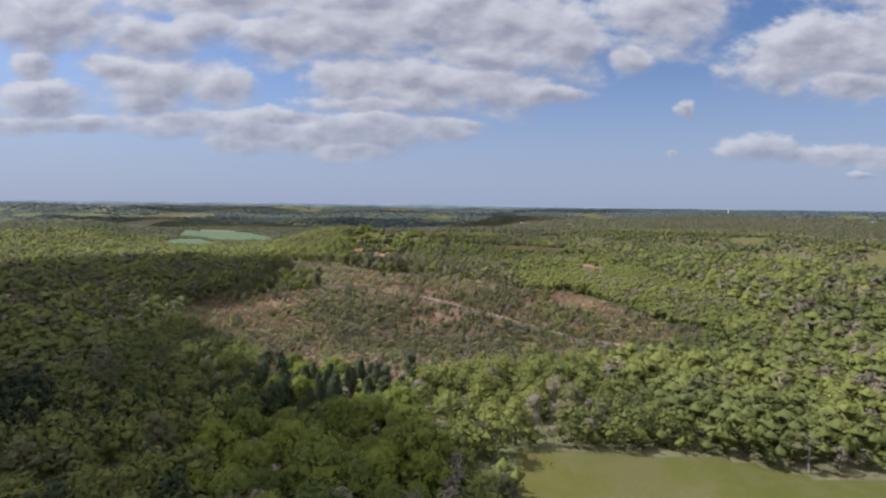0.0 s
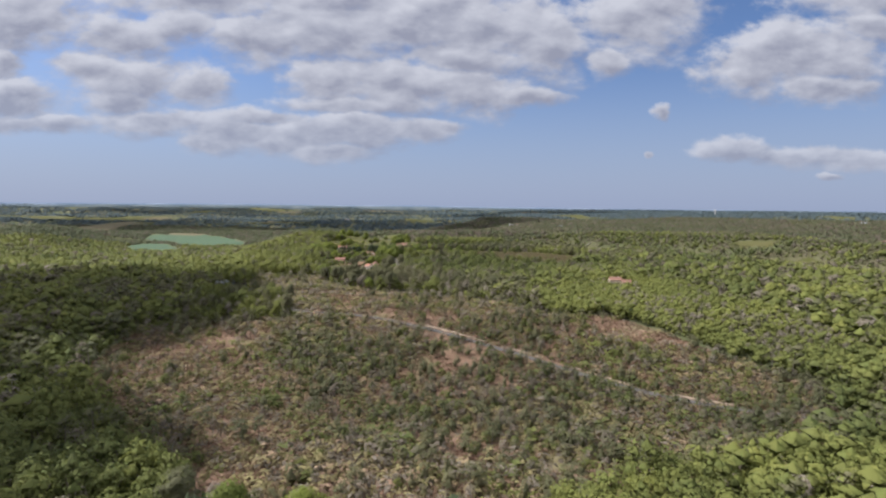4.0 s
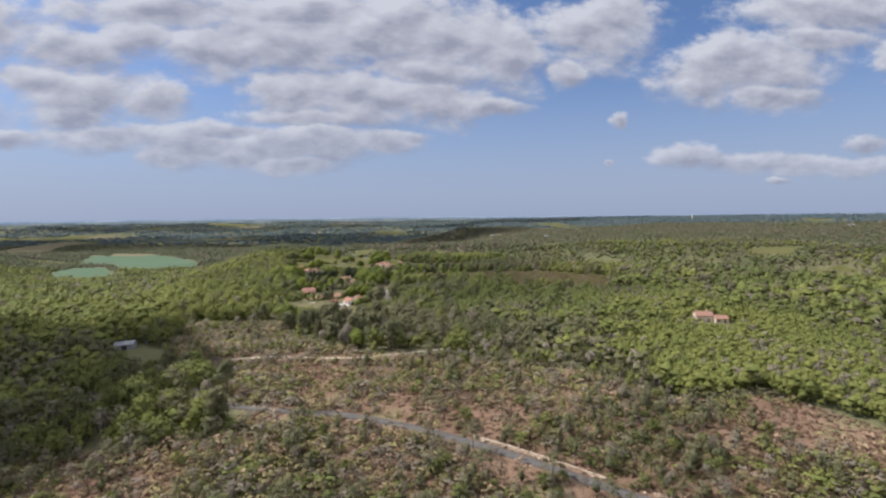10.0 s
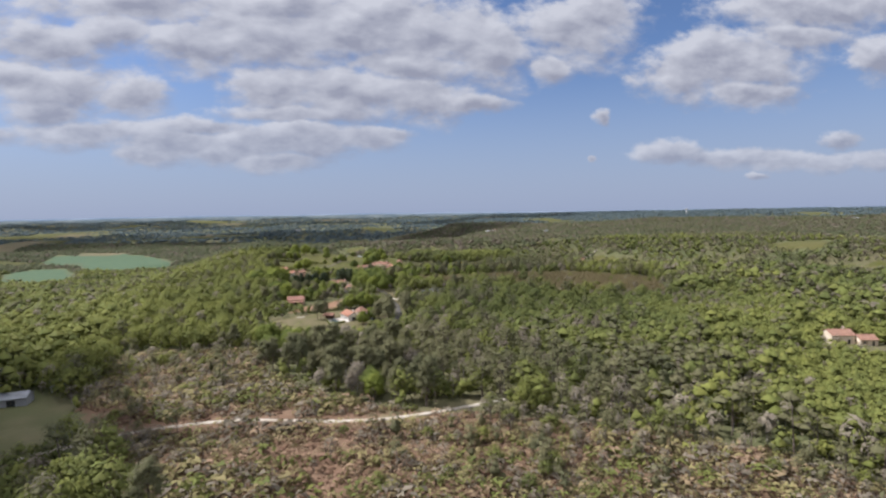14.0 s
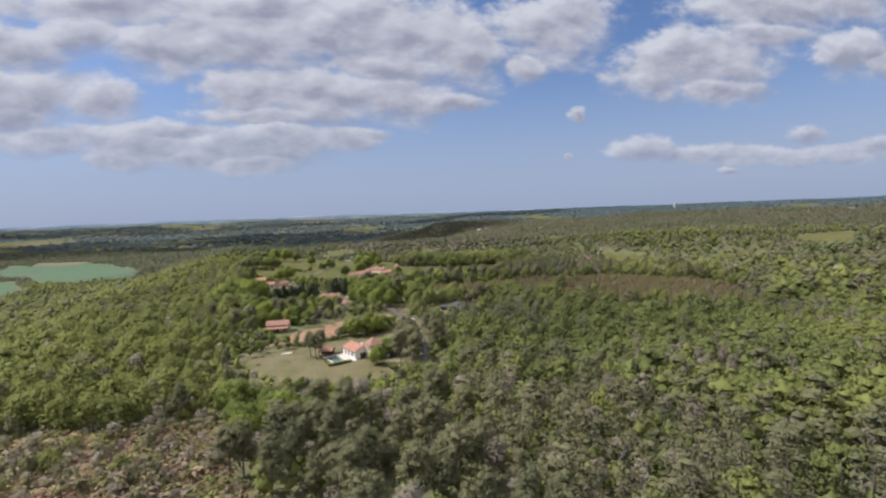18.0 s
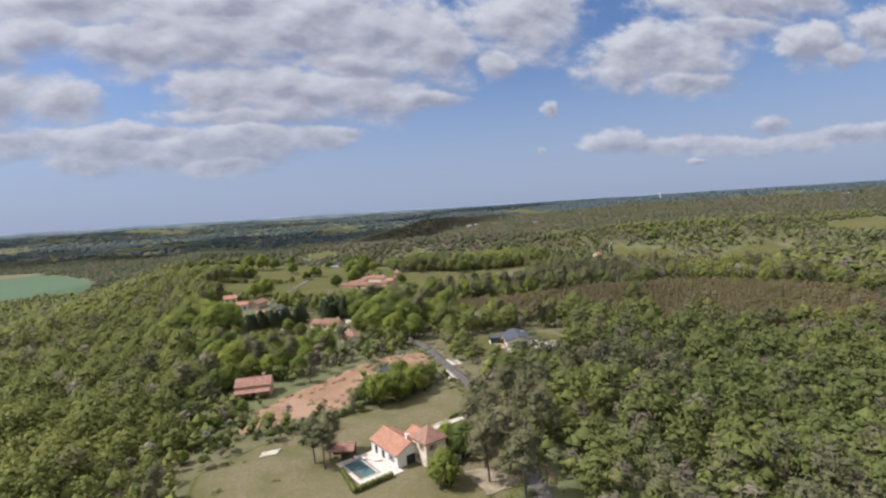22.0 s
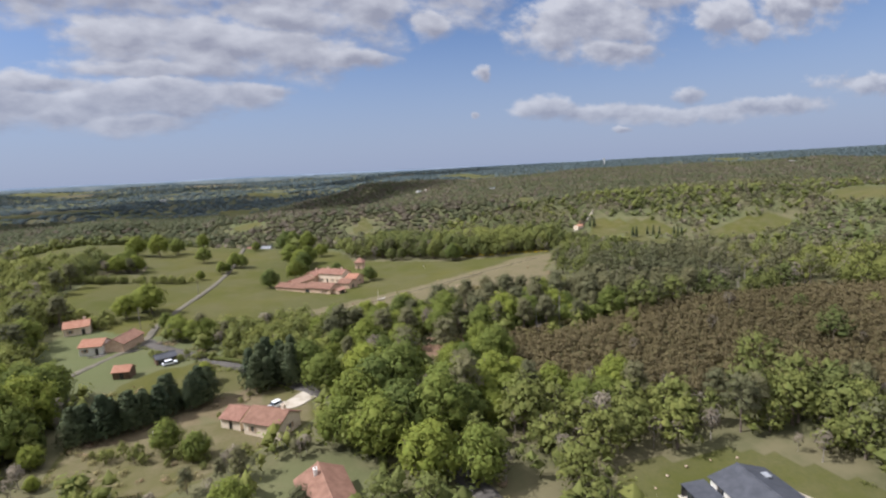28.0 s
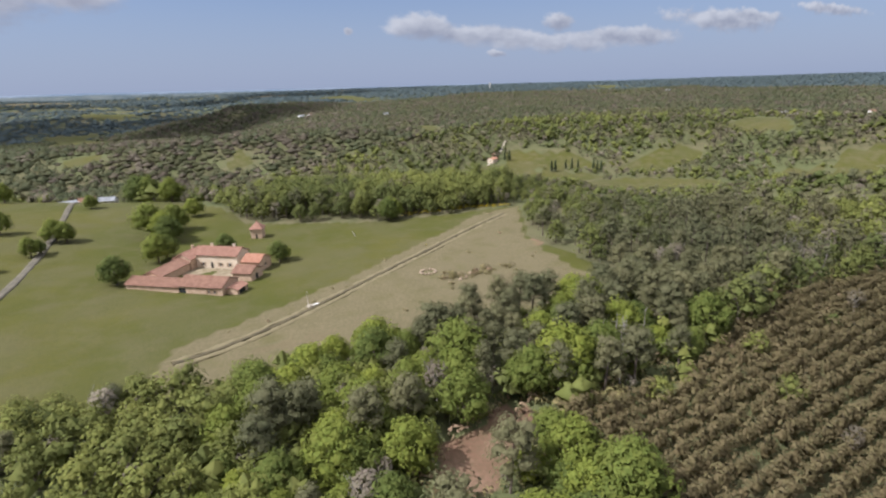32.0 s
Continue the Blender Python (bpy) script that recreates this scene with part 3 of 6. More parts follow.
def along(pts, step=3.0):
    """Points at even steps on a rounded line, with the direction across."""
    p = np.array(pts, float)
    for _ in range(2):
        q = np.empty((2 * len(p) - 2, 2))
        q[0::2], q[1::2] = p[:-1] * 0.75 + p[1:] * 0.25, p[:-1] * 0.25 + p[1:] * 0.75
        p = np.vstack([p[:1], q, p[-1:]])
    s = np.concatenate([[0], np.cumsum(np.hypot(*np.diff(p, axis=0).T))])
    u = np.linspace(0, s[-1], max(2, int(s[-1] / step)))
    c = np.stack([np.interp(u, s, p[:, 0]), np.interp(u, s, p[:, 1])], 1)
    d = np.gradient(c, axis=0)
    d /= np.hypot(d[:, 0], d[:, 1])[:, None]
    return c, np.stack([-d[:, 1], d[:, 0]], 1)


def ribbon(name, pts, half, mat, label, category, lift=0.22, ragged=0.15, camber=0.08):
    """A road or track, laid on the ground, with a raised crown and ragged edges."""
    c, n = along(pts, 1.5)
    rng = np.random.default_rng(len(pts) * 7 + int(half * 10))
    rows = []
    for f in (-1.0, -0.96, -0.45, 0.0, 0.45, 0.96, 1.0):
        e = half * f * (1 + (abs(f) > 0.9) * rng.normal(0, ragged, len(c)) * 0.5)
        q = c + n * e[:, None]
        z = ground_z(c[:, 0], c[:, 1]) * 0.5 + ground_z(q[:, 0], q[:, 1]) * 0.5 + (lift + camber * (1 - f * f) if abs(f) < 1 else -0.5)
        rows.append(np.column_stack([q, z]))
    v = np.stack(rows, 1)
    i = np.arange(len(c) * 7).reshape(len(c), 7)
    f = np.stack([i[:-1, :-1], i[:-1, 1:], i[1:, 1:], i[1:, :-1]], -1).reshape(-1, 4)[:, ::-1]
    ob = new(name, np_mesh(name, v.reshape(-1, 3), f, [mat]))
    return tagged(ob, label, category, kind="structure")


ribbon("road", ROAD_HEATH, 1.9, ASPHALT, "worn grey asphalt lane crossing the bracken heath", "road")
c, n = along(ROAD_HEATH, 4.0)
for lo, hi in ((22, 33), (35, 41), (43, 52), (55, 62)):
    ribbon("verge", [tuple(q) for q in (c + n * 3.3)[lo:hi]], 0.5, RUBBLE, "pale rubble bank along the heath road", "verge", lift=0.5, ragged=0.9, camber=0.3)
ribbon("track", TRACK, 0.9, CHALK, "pale gravel track along the edge of the heath", "track", ragged=0.3)
ribbon("road", LANE, 2.0, ASPHALT, "narrow grey asphalt lane past the villa", "road")
ribbon("road", FARM_ROAD, 1.35, TAN_TAR, "straight tan-grey farm road between green fields", "road")
c, n = along(FIELD_TRACK, 4.0)
ribbon("track", [tuple(q) for q in c - n * 1.7], 0.9, STRAW, "pale trodden grass track across the dry meadow", "track", lift=0.12, ragged=0.6)
ribbon("track", [tuple(q) for q in c + n * 1.5], 0.7, STRAW, "pale trodden strip beside the ditch", "track", lift=0.12, ragged=0.8)
# a raised dark strip paints the ditch's shade; no hollow is dug
ribbon("ditch", FIELD_TRACK, 0.5, DITCH_SHADE, "overgrown ditch along the meadow track, its shade painted dark", "ditch", lift=0.3, ragged=0.6, camber=0.02)
ribbon("track", [(-185.6, 1001.7), (-170, 1013), (-156.6, 1021.4)], 0.7, STRAW, "pale grass track in the upper field", "track", lift=0.12, ragged=0.9)
ribbon("track", [(-156.6, 1021.4), (-152, 998), (-149.6, 976.8)], 0.7, STRAW, "pale grass track in the upper field", "track", lift=0.12, ragged=0.9)

# ---- trees ----
ICO_V, ICO_F = None, None


def ico():
    """A twenty-sided ball."""
    g = (1 + 5 ** 0.5) / 2
    v = np.array([(-1, g, 0), (1, g, 0), (-1, -g, 0), (1, -g, 0), (0, -1, g), (0, 1, g), (0, -1, -g), (0, 1, -g), (g, 0, -1), (g, 0, 1), (-g, 0, -1), (-g, 0, 1)])
    v /= np.linalg.norm(v[0])
    d = np.linalg.norm(v[:, None] - v[None], axis=2)
    e = d[d > 0.1].min() * 1.05
    f = [(a, b, c) for a in range(12) for b in range(a + 1, 12) for c in range(b + 1, 12) if d[a, b] < e and d[b, c] < e and d[a, c] < e]
    f = [(a, b, c) if np.dot(np.cross(v[b] - v[a], v[c] - v[a]), v[a]) > 0 else (a, c, b) for a, b, c in f]
    return v, np.array(f)


ICO_V, ICO_F = ico()
OCT_V = np.array([(1, 0, 0), (-1, 0, 0), (0, 1, 0), (0, -1, 0), (0, 0, 1), (0, 0, -1)], float)
OCT_F = np.array([(0, 2, 4), (2, 1, 4), (1, 3, 4), (3, 0, 4), (2, 0, 5), (1, 2, 5), (3, 1, 5), (0, 3, 5)])


class Build:
    """Gathers points and triangles; slot 0 is leaf, 1 wood."""

    def __init__(self):
        self.v, self.f, self.s, self.n, self.c = [], [], [], 0, []

    def add(self, v, f, slot, middle=None):
        v, f = np.asarray(v, float), np.asarray(f, int)
        self.v.append(v), self.f.append(f + self.n), self.s.append(np.full(len(f), slot))
        m = v.mean(0) if middle is None else np.asarray(middle, float)
        self.c.append(np.broadcast_to(m, v.shape))
        self.n += len(v)

    def done(self):
        """Points, triangles, slots, and the way out of the crown at each point."""
        v, c = np.vstack(self.v), np.vstack(self.c)
        axis = np.array((0, 0, v[:, 2].max() * 0.45))
        a, b = v - c, v - axis
        a, b = a / (np.linalg.norm(a, axis=1)[:, None] + 0.01), b / (np.linalg.norm(b, axis=1)[:, None] + 0.01)
        out = a * 0.75 + b * 0.6 + (0, 0, 0.25)
        return v, np.vstack(self.f), np.concatenate(self.s), out / (np.linalg.norm(out, axis=1)[:, None] + 0.01)

    def ball(self, rng, c, r, jit=0.18):
        self.add(np.asarray(c) + ICO_V * np.asarray(r) * (1 + rng.normal(0, jit, (12, 1))), ICO_F, 0)

    def core(self, rng, c, r, n):
        """The dense inside of a crown: a broken ball."""
        v, f = (ICO_V, ICO_F) if n > 9 else (OCT_V, OCT_F)
        p = np.asarray(c) + v * np.asarray(r) * {10: 0.5, 9: 0.46, 8: 0.68}[n] * (1 + rng.normal(0, 0.25, (len(v), 1)))
        self.add(p[f].reshape(-1, 3), np.arange(f.size).reshape(-1, 3), 0, c)

    def tube(self, a, b, ra, rb, sides=5, slot=1):
        a, b = np.asarray(a, float), np.asarray(b, float)
        d = (b - a) / np.linalg.norm(b - a)
        u = np.cross(d, (0.3, 0.5, 0.81) if abs(d[2]) < 0.9 else (1, 0, 0))
        u /= np.linalg.norm(u)
        w = np.cross(d, u)
        t = np.linspace(0, 2 * np.pi, sides, endpoint=False)
        ring = np.outer(np.cos(t), u) + np.outer(np.sin(t), w)
        i = np.arange(sides)
        j = (i + 1) % sides
        f = np.vstack([np.stack([i, j, j + sides], 1), np.stack([i, j + sides, i + sides], 1)])
        self.add(np.vstack([a + ring * ra, b + ring * rb]), f, slot)

    def leaves(self, rng, c, r, n, size, up=0.25, long=1.0, droop=0.0, fine=True, lo=0.58):
        """Tufts of leaves round an ellipsoid: small bent four-sided scraps, or plain three-sided ones."""
        d = rng.normal(0, 1, (n, 3))
        d[:, 2] += up
        d /= np.linalg.norm(d, axis=1)[:, None]
        p = np.asarray(c) + d * np.asarray(r) * rng.uniform(lo, 1.12, (n, 1)) ** 0.7
        k = d * 1.5 + rng.normal(0, 0.36, (n, 3)) + (0, 0, 0.45 - droop)
        k /= np.linalg.norm(k, axis=1)[:, None]
        u = np.cross(k, rng.normal(0, 1, (n, 3)))
        u /= np.linalg.norm(u, axis=1)[:, None]
        w = np.cross(k, u)
        s = size * rng.uniform(0.6, 1.35, (n, 1))
        q = np.stack([p + u * s * long, p + w * s * rng.uniform(0.5, 1.0, (n, 1)) + k * s * 0.25, p - u * s * long * rng.uniform(0.6, 1, (n, 1)),
                      p - w * s * rng.uniform(0.5, 1.0, (n, 1)) + k * s * 0.25], 1).reshape(-1, 3)
        if not fine:
            q = q.reshape(n, 4, 3)[:, :3].reshape(-1, 3)
            self.add(q, np.arange(n * 3).reshape(n, 3), 0, c)
            return
        i = np.arange(n) * 4
        self.add(q, np.vstack([np.stack([i, i + 1, i + 2], 1), np.stack([i, i + 2, i + 3], 1)]), 0, c)


def tuft(seed, lod):
    """A crown seen from afar: a low uneven heap of leaf masses."""
    rng, b = np.random.default_rng(seed), Build()
    b.core(rng, (0, 0, 3.4), (7.2, 7.2, 5.6), 8)
    b.leaves(rng, (0, 0, 4.5), (4.7, 4.7, 4.4), 9, 1.9, 0.6, fine=False, lo=0.5)
    return b.done()


def oak(seed, lod):
    """Broad-leaved tree about ten metres high."""
    rng, b = np.random.default_rng(seed), Build()
    h, w = 9.6 * rng.uniform(0.88, 1.12), 4.7 * rng.uniform(0.9, 1.12)
    if lod < 2:
        b.tube((0, 0, -0.6), (0.1, 0.1, h * 0.35), 0.30, 0.2, 6 if lod == 0 else 4)
        for i in range(5 if lod == 0 else 2):
            a = i * 2.4 + rng.uniform(0, 1)
            b.tube((0.1, 0.1, h * 0.3), (np.cos(a) * w * 0.55, np.sin(a) * w * 0.55, h * rng.uniform(0.55, 0.75)), 0.15, 0.05, 4)
    blobs = (22, 12, 5, 2)[lod]
    for i in range(blobs):
        a, e = i * 2.39996 + rng.uniform(-0.3, 0.3), (i + 0.5) / blobs
        rad = w * 0.66 * math.sqrt(max(0.05, 1 - (2 * e - 0.75) ** 2)) * rng.uniform(0.75, 1.1) * (1, 1, 1, 0.5)[lod]
        c = (np.cos(a) * rad, np.sin(a) * rad, h * (0.25 + 0.56 * e))
        r = np.array((w * 0.36, w * 0.36, h * 0.165)) * rng.uniform(0.75, 1.25) * (1, 1.12, 1.4, 2.1)[lod]
        b.core(rng, c, r, (10, 9, 8, 8)[lod])
        b.leaves(rng, c, r, (120, 44, 17, 13)[lod], (0.34, 0.44, 0.72, 1.15)[lod], droop=(0, -0.2, -0.5, -0.6)[lod], fine=False)
    return b.done()


def pine(seed, lod):
    """Maritime pine: a bare trunk and a high, layered, rounded crown."""
    rng, b = np.random.default_rng(seed), Build()
    h, w = 12.5 * rng.uniform(0.9, 1.12), 3.9 * rng.uniform(0.85, 1.15)
    lean = rng.normal(0, 0.5, 2)
    top = (lean[0], lean[1], h * 0.9)
    if lod < 3:
        b.tube((0, 0, -0.6), (lean[0] * 0.5, lean[1] * 0.5, h * 0.5), 0.26, 0.19, 6 if lod == 0 else 3)
        b.tube((lean[0] * 0.5, lean[1] * 0.5, h * 0.5), top, 0.19, 0.07, 5 if lod == 0 else 3)
    blobs = (16, 8, 4, 2)[lod]
    for i in range(blobs):
        e = (i + 0.5) / blobs
        a, rad = i * 2.39996 + rng.uniform(-0.4, 0.4), w * (0.85 - 0.55 * e) * rng.uniform(0.6, 1.1)
        c = np.array((lean[0] * 0.7 + np.cos(a) * rad, lean[1] * 0.7 + np.sin(a) * rad, h * (0.44 + 0.5 * e)))
        r = np.array((w * 0.44, w * 0.44, h * 0.09)) * rng.uniform(0.8, 1.3) * (1, 1.08, 1.35, 1.8)[lod]
        if lod == 0:
            b.tube((lean[0] * 0.6, lean[1] * 0.6, c[2] - 0.5), c, 0.07, 0.03, 3)
        b.core(rng, c, r, (10, 9, 8, 8)[lod])
        b.leaves(rng, c, r, (90, 36, 17, 12)[lod], (0.30, 0.44, 0.68, 1.05)[lod], 0.5, droop=(0, -0.2, -0.6, -0.7)[lod], fine=False)
    if lod == 0:
        for i in range(4):
            a, z = rng.uniform(0, 6.28), h * rng.uniform(0.25, 0.5)
            b.tube((0, 0, z), (np.cos(a) * 1.3, np.sin(a) * 1.3, z + 0.3), 0.04, 0.015, 3)
    return b.done()


def bare(seed, lod):
    """Leafless tree, a haze of fine pale twigs."""
    rng, b = np.random.default_rng(seed), Build()
    h, w = 9.0 * rng.uniform(0.85, 1.15), 2.9
    if lod < 3:
        b.tube((0, 0, -0.6), (0, 0, h * 0.6), 0.17, 0.08, 5 if lod == 0 else 3)
    limbs = (22, 7, 2, 0)[lod]
    for i in range(limbs):
        a, z = i * 2.4 + rng.uniform(-0.4, 0.4), h * rng.uniform(0.28, 0.62)
        t = np.array((np.cos(a) * w * rng.uniform(0.4, 0.9), np.sin(a) * w * rng.uniform(0.4, 0.9), min(h, z + h * rng.uniform(0.22, 0.42))))
        b.tube((0, 0, z), t, (0.06, 0.07, 0.1, 0)[lod], 0.02, 3)
        m = (np.array((0, 0, z)) + t) / 2
        if lod == 0:
            for q in range(4):
                s = t * rng.uniform(0.55, 1.0) + np.array((0, 0, z)) * 0.0
                s = np.array((0, 0, z)) + (t - np.array((0, 0, z))) * rng.uniform(0.4, 1.0)
                b.tube(s, s + rng.normal(0, 0.7, 3) + (0, 0, 0.7), 0.022, 0.008, 3)
    b.leaves(rng, (0, 0, h * 0.64), (w * 0.75, w * 0.75, h * 0.33), (260, 110, 40, 16)[lod], (0.26, 0.42, 0.8, 1.5)[lod], 0.4, 1.7, fine=lod == 0)
    return b.done()


def fir(seed, lod):
    """Dark pointed conifer."""
    rng, b = np.random.default_rng(seed), Build()
    h, w = 11.0 * rng.uniform(0.9, 1.1), 2.5
    b.tube((0, 0, -0.5), (0, 0, h * 0.9), 0.2, 0.04, 5 if lod == 0 else 3)
    tiers = (9, 4, 2, 1)[lod]
    for i in range(tiers):
        e = i / tiers
        c, r = np.array((0, 0, h * (0.18 + 0.76 * e))), np.array((w * (1 - e * 0.85), w * (1 - e * 0.85), h * 0.9 / tiers * 0.62))
        b.core(rng, c, r * (0.75, 0.75, 1.0), 8)
        b.leaves(rng, c, r * (1.1, 1.1, 0.9), (90, 36, 18, 12)[lod], (0.34, 0.55, 1.0, 1.3)[lod], -0.2, 1.7, 0.5, False)
    return b.done()


def young(seed, lod):
    """Young plantation pine, about four metres, narrow and open."""
    rng, b = np.random.default_rng(seed), Build()
    h = 4.2 * rng.uniform(0.8, 1.2)
    b.tube((0, 0, -0.3), (0, 0, h), 0.06, 0.02, 3)
    for i in range(3):
        e = i / 3
        b.leaves(rng, (0, 0, h * (0.25 + 0.28 * i)), (1.75 * (1 - e * 0.6), 1.75 * (1 - e * 0.6), h * 0.2), (30, 22, 10, 6)[lod], (0.24, 0.38, 0.6, 0.9)[lod], 0.5, 1.4, -0.3, lod == 0)
    b.core(rng, (0, 0, h * 0.4), (1.3, 1.3, h * 0.5), 8)
    return b.done()


def shrub(seed, lod):
    """Low heath shrub."""
    rng, b = np.random.default_rng(seed), Build()
    for i in range((3, 2, 1, 1)[lod]):
        c, r = (*rng.normal(0, 0.8, 2), 0.45), np.array((1.15, 1.15, 0.8)) * rng.uniform(0.7, 1.2)
        b.leaves(rng, c, r, (26, 18, 16, 8)[lod], (0.24, 0.36, 0.6, 1)[lod], 0.4, droop=-0.7, fine=lod == 0)
    return b.done()


def spread(rng, x0, x1, y0, y1, step, jit=0.48):
    """Jittered grid of places."""
    x, y = np.meshgrid(np.arange(x0, x1, step), np.arange(y0, y1, step))
    x, y = x.ravel(), y.ravel()
    x[:] = x + rng.uniform(-jit, jit, len(x)) * step
    y[:] = y + rng.uniform(-jit, jit, len(y)) * step
    return x, y


# places of houses and yards that stay free of trees: x, y, radius
CLEAR = [(-72, 608, 15), (-85, 605, 11), (-106, 663, 12), (-74, 676, 7), (-9, 688, 18), (-86, 755, 14), (-74, 722, 12), (-150, 852, 11), (-135, 825, 12), (-123, 795, 7),
         (-59, 902, 31), (-28, 939, 7), (145, 500, 14), (-150, 468, 14), (-278, 614, 11), (321, 1215, 17), (-104, 1115, 31), (-78, 762, 7), (-125, 834, 9), (-79, 618, 14),
         (-500, 926, 17), (142, 486, 8), (-109, 755, 11), (-66, 596, 5), (-158, 470, 15), (-147, 453, 10), (-168, 486, 12), (-140, 838, 14), (-128, 812, 13), (-116, 800, 13), (-118, 816, 12), (-104, 786, 11), (-132, 800, 9), (-142, 815, 11), (-150, 838, 10), (-133, 790, 8)]
OPEN = [NEAR_FIELD, VILLA_LAWN, VILLA_EARTH, YARD_EARTH, SCRUB_EARTH, BLACK_LAWN, HAMLET_LAWN, FARM_FIELD, SIDE_FIELD] + VALLEY_FIELDS + CROPS + PALE_FIELDS


def is_free(x, y, room):
    """Whether a tree may stand at each x, y."""
    ok = np.ones(len(x), bool)
    for poly in OPEN:
        ok &= ~inside(x, y, poly)
        if room > 1.5:
            ok &= from_line(x, y, poly + poly[:1]) > room * 0.35
    for pts, half in LANES:
        ok &= from_line(x, y, pts) > half + room * 0.45
    for cx, cy, cr in CLEAR:
        ok &= np.hypot(x - cx, y - cy) > cr
    r = np.hypot(x, y - 354)
    ok &= ~((r > 1400) & ((ripple(x, y, 280, 9, 2) > 0.77 - 0.05 * west_of(x)) | ((r > 1600) & (ripple(x, y, 330, 13, 2) > 0.82 - 0.05 * west_of(x)))))
    return ok


def kinds(rng, x, y):
    """Which kind of tree grows where: 0 oak, 1 pine, 2 bare, 3 fir, -1 none."""
    n = len(x)
    p, q, u = ripple(x, y, 70, 21), ripple(x, y, 45, 27), rng.uniform(0, 1, n)
    pines = 0.22 + 0.9 * (p - 0.45)
    bares = 0.14 + 0.7 * (q - 0.5)
    # pine belts: by the track, round the lane, south of the dry meadow
    pines = pines + 0.45 * np.exp(-(from_line(x, y, [(-118, 490), (-47, 502), (71, 490)]) / 33) ** 2) + 0.12 * np.exp(-(from_line(x, y, [(-35, 555), (24, 614), (0, 661)]) / 35) ** 2)
    pines = pines + 0.75 * np.exp(-(from_line(x, y, [(-14, 804), (24, 800), (88, 806), (142, 850)]) / 22) ** 2)
    bares = bares + 0.30 * np.exp(-(from_line(x, y, [(-71, 496), (35, 496)]) / 35) ** 2) + 0.2 * np.exp(-(from_line(x, y, [(-47, 531), (94, 555)]) / 35) ** 2)
    pines = np.where((x > 82) & (y < 610) & (y > 140), pines - 0.22, pines)
    pines, bares = np.where(y < 224, pines - 0.25, pines), np.where(y < 224, bares - 0.05, bares)
    bares = bares + 0.2 * smooth(700, 1300, np.hypot(x, y - 354)) * (ripple(x, y, 240, 61, 2) > 0.42)
    away = smooth(500, 950, np.hypot(x, y - 354)) * (x > -250)
    pines, bares = pines + 0.16 * away, bares + 0.08 * away
    lush = ((x < -100) & (y > 480)) | ((np.abs(x + 25) < 52) & (np.abs(y - 735) < 62)) | ((x < -18) & (x > -100) & (y > 780) & (y < 850))
    pines, bares = np.where(lush, pines - 0.22, pines), np.where(lush, bares - 0.08, bares)
    pines, bares = np.clip(pines, 0.03, 0.9), np.clip(bares, 0.03, 0.5)
    k = np.where(u < pines, 1, np.where(u < pines + bares, 2, 0))
    west = (x < -130) & (y > 566)
    k = np.where(west & (k == 2) & (u > 0.3), 0, k)
    firs = (inside(x, y, [(-73, 139), (-59, 179), (-9, 179), (-9, 156), (-33, 132)])) | ((x < -47) & (y < 153) & (q > 0.55))
    k = np.where(firs & (u < 0.85), 3, k)
    k = np.where(inside(x, y, HEATH), -1, k)
    k = np.where(inside(x, y, PLANTATION) & (rng.uniform(0, 1, n) > 0.02), -1, k)
    return k


LIBRARY = {}


def variants(make, lod, n):
    key = (make, lod)
    if key not in LIBRARY:
        LIBRARY[key] = [make(100 * lod + 7 * i + 3, lod) for i in range(n)]
    return LIBRARY[key]


def thicket(name, make, lod, x, y, scale, mats, label, category, rng, sink=0.0, tall=1.0, dull=0.0):
    """Many plants, joined, of which nobody could count the single ones."""
    lib = variants(make, lod, 6)
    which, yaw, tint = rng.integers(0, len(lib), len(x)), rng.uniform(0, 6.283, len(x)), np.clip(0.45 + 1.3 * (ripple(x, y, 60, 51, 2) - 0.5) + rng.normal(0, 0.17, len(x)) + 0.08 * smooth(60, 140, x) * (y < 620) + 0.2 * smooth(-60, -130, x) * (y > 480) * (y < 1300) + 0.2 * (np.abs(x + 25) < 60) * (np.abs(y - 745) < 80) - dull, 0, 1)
    z = ground_z(x, y) - sink
    V, F, S, T, O, n = [], [], [], [], [], 0
    for i, (v, f, s, o) in enumerate(lib):
        m = np.flatnonzero(which == i)
        if not len(m):
            continue
        c, sn, sc = np.cos(yaw[m])[:, None], np.sin(yaw[m])[:, None], scale[m][:, None]
        wide = sc * rng.uniform(0.88, 1.14, (len(m), 1))
        out = np.stack([(v[:, 0] * c - v[:, 1] * sn) * wide + x[m][:, None], (v[:, 0] * sn + v[:, 1] * c) * wide + y[m][:, None], v[:, 2] * sc * tall + z[m][:, None]], -1)
        V.append(out.reshape(-1, 3))
        O.append(np.stack([o[:, 0] * c - o[:, 1] * sn, o[:, 0] * sn + o[:, 1] * c, o[:, 2] + 0 * c], -1).reshape(-1, 3))
        F.append((f[None] + (np.arange(len(m)) * len(v))[:, None, None] + n).reshape(-1, 3))
        S.append(np.tile(s, len(m))), T.append(np.repeat(tint[m], len(v)))
        n += len(m) * len(v)
    if not V:
        return None
    ob = new(name, np_mesh(name, np.vstack(V), np.vstack(F), mats, np.concatenate(S), tint=np.concatenate(T), outward=np.vstack(O)))
    return tagged(ob, label, category, kind="stuff")


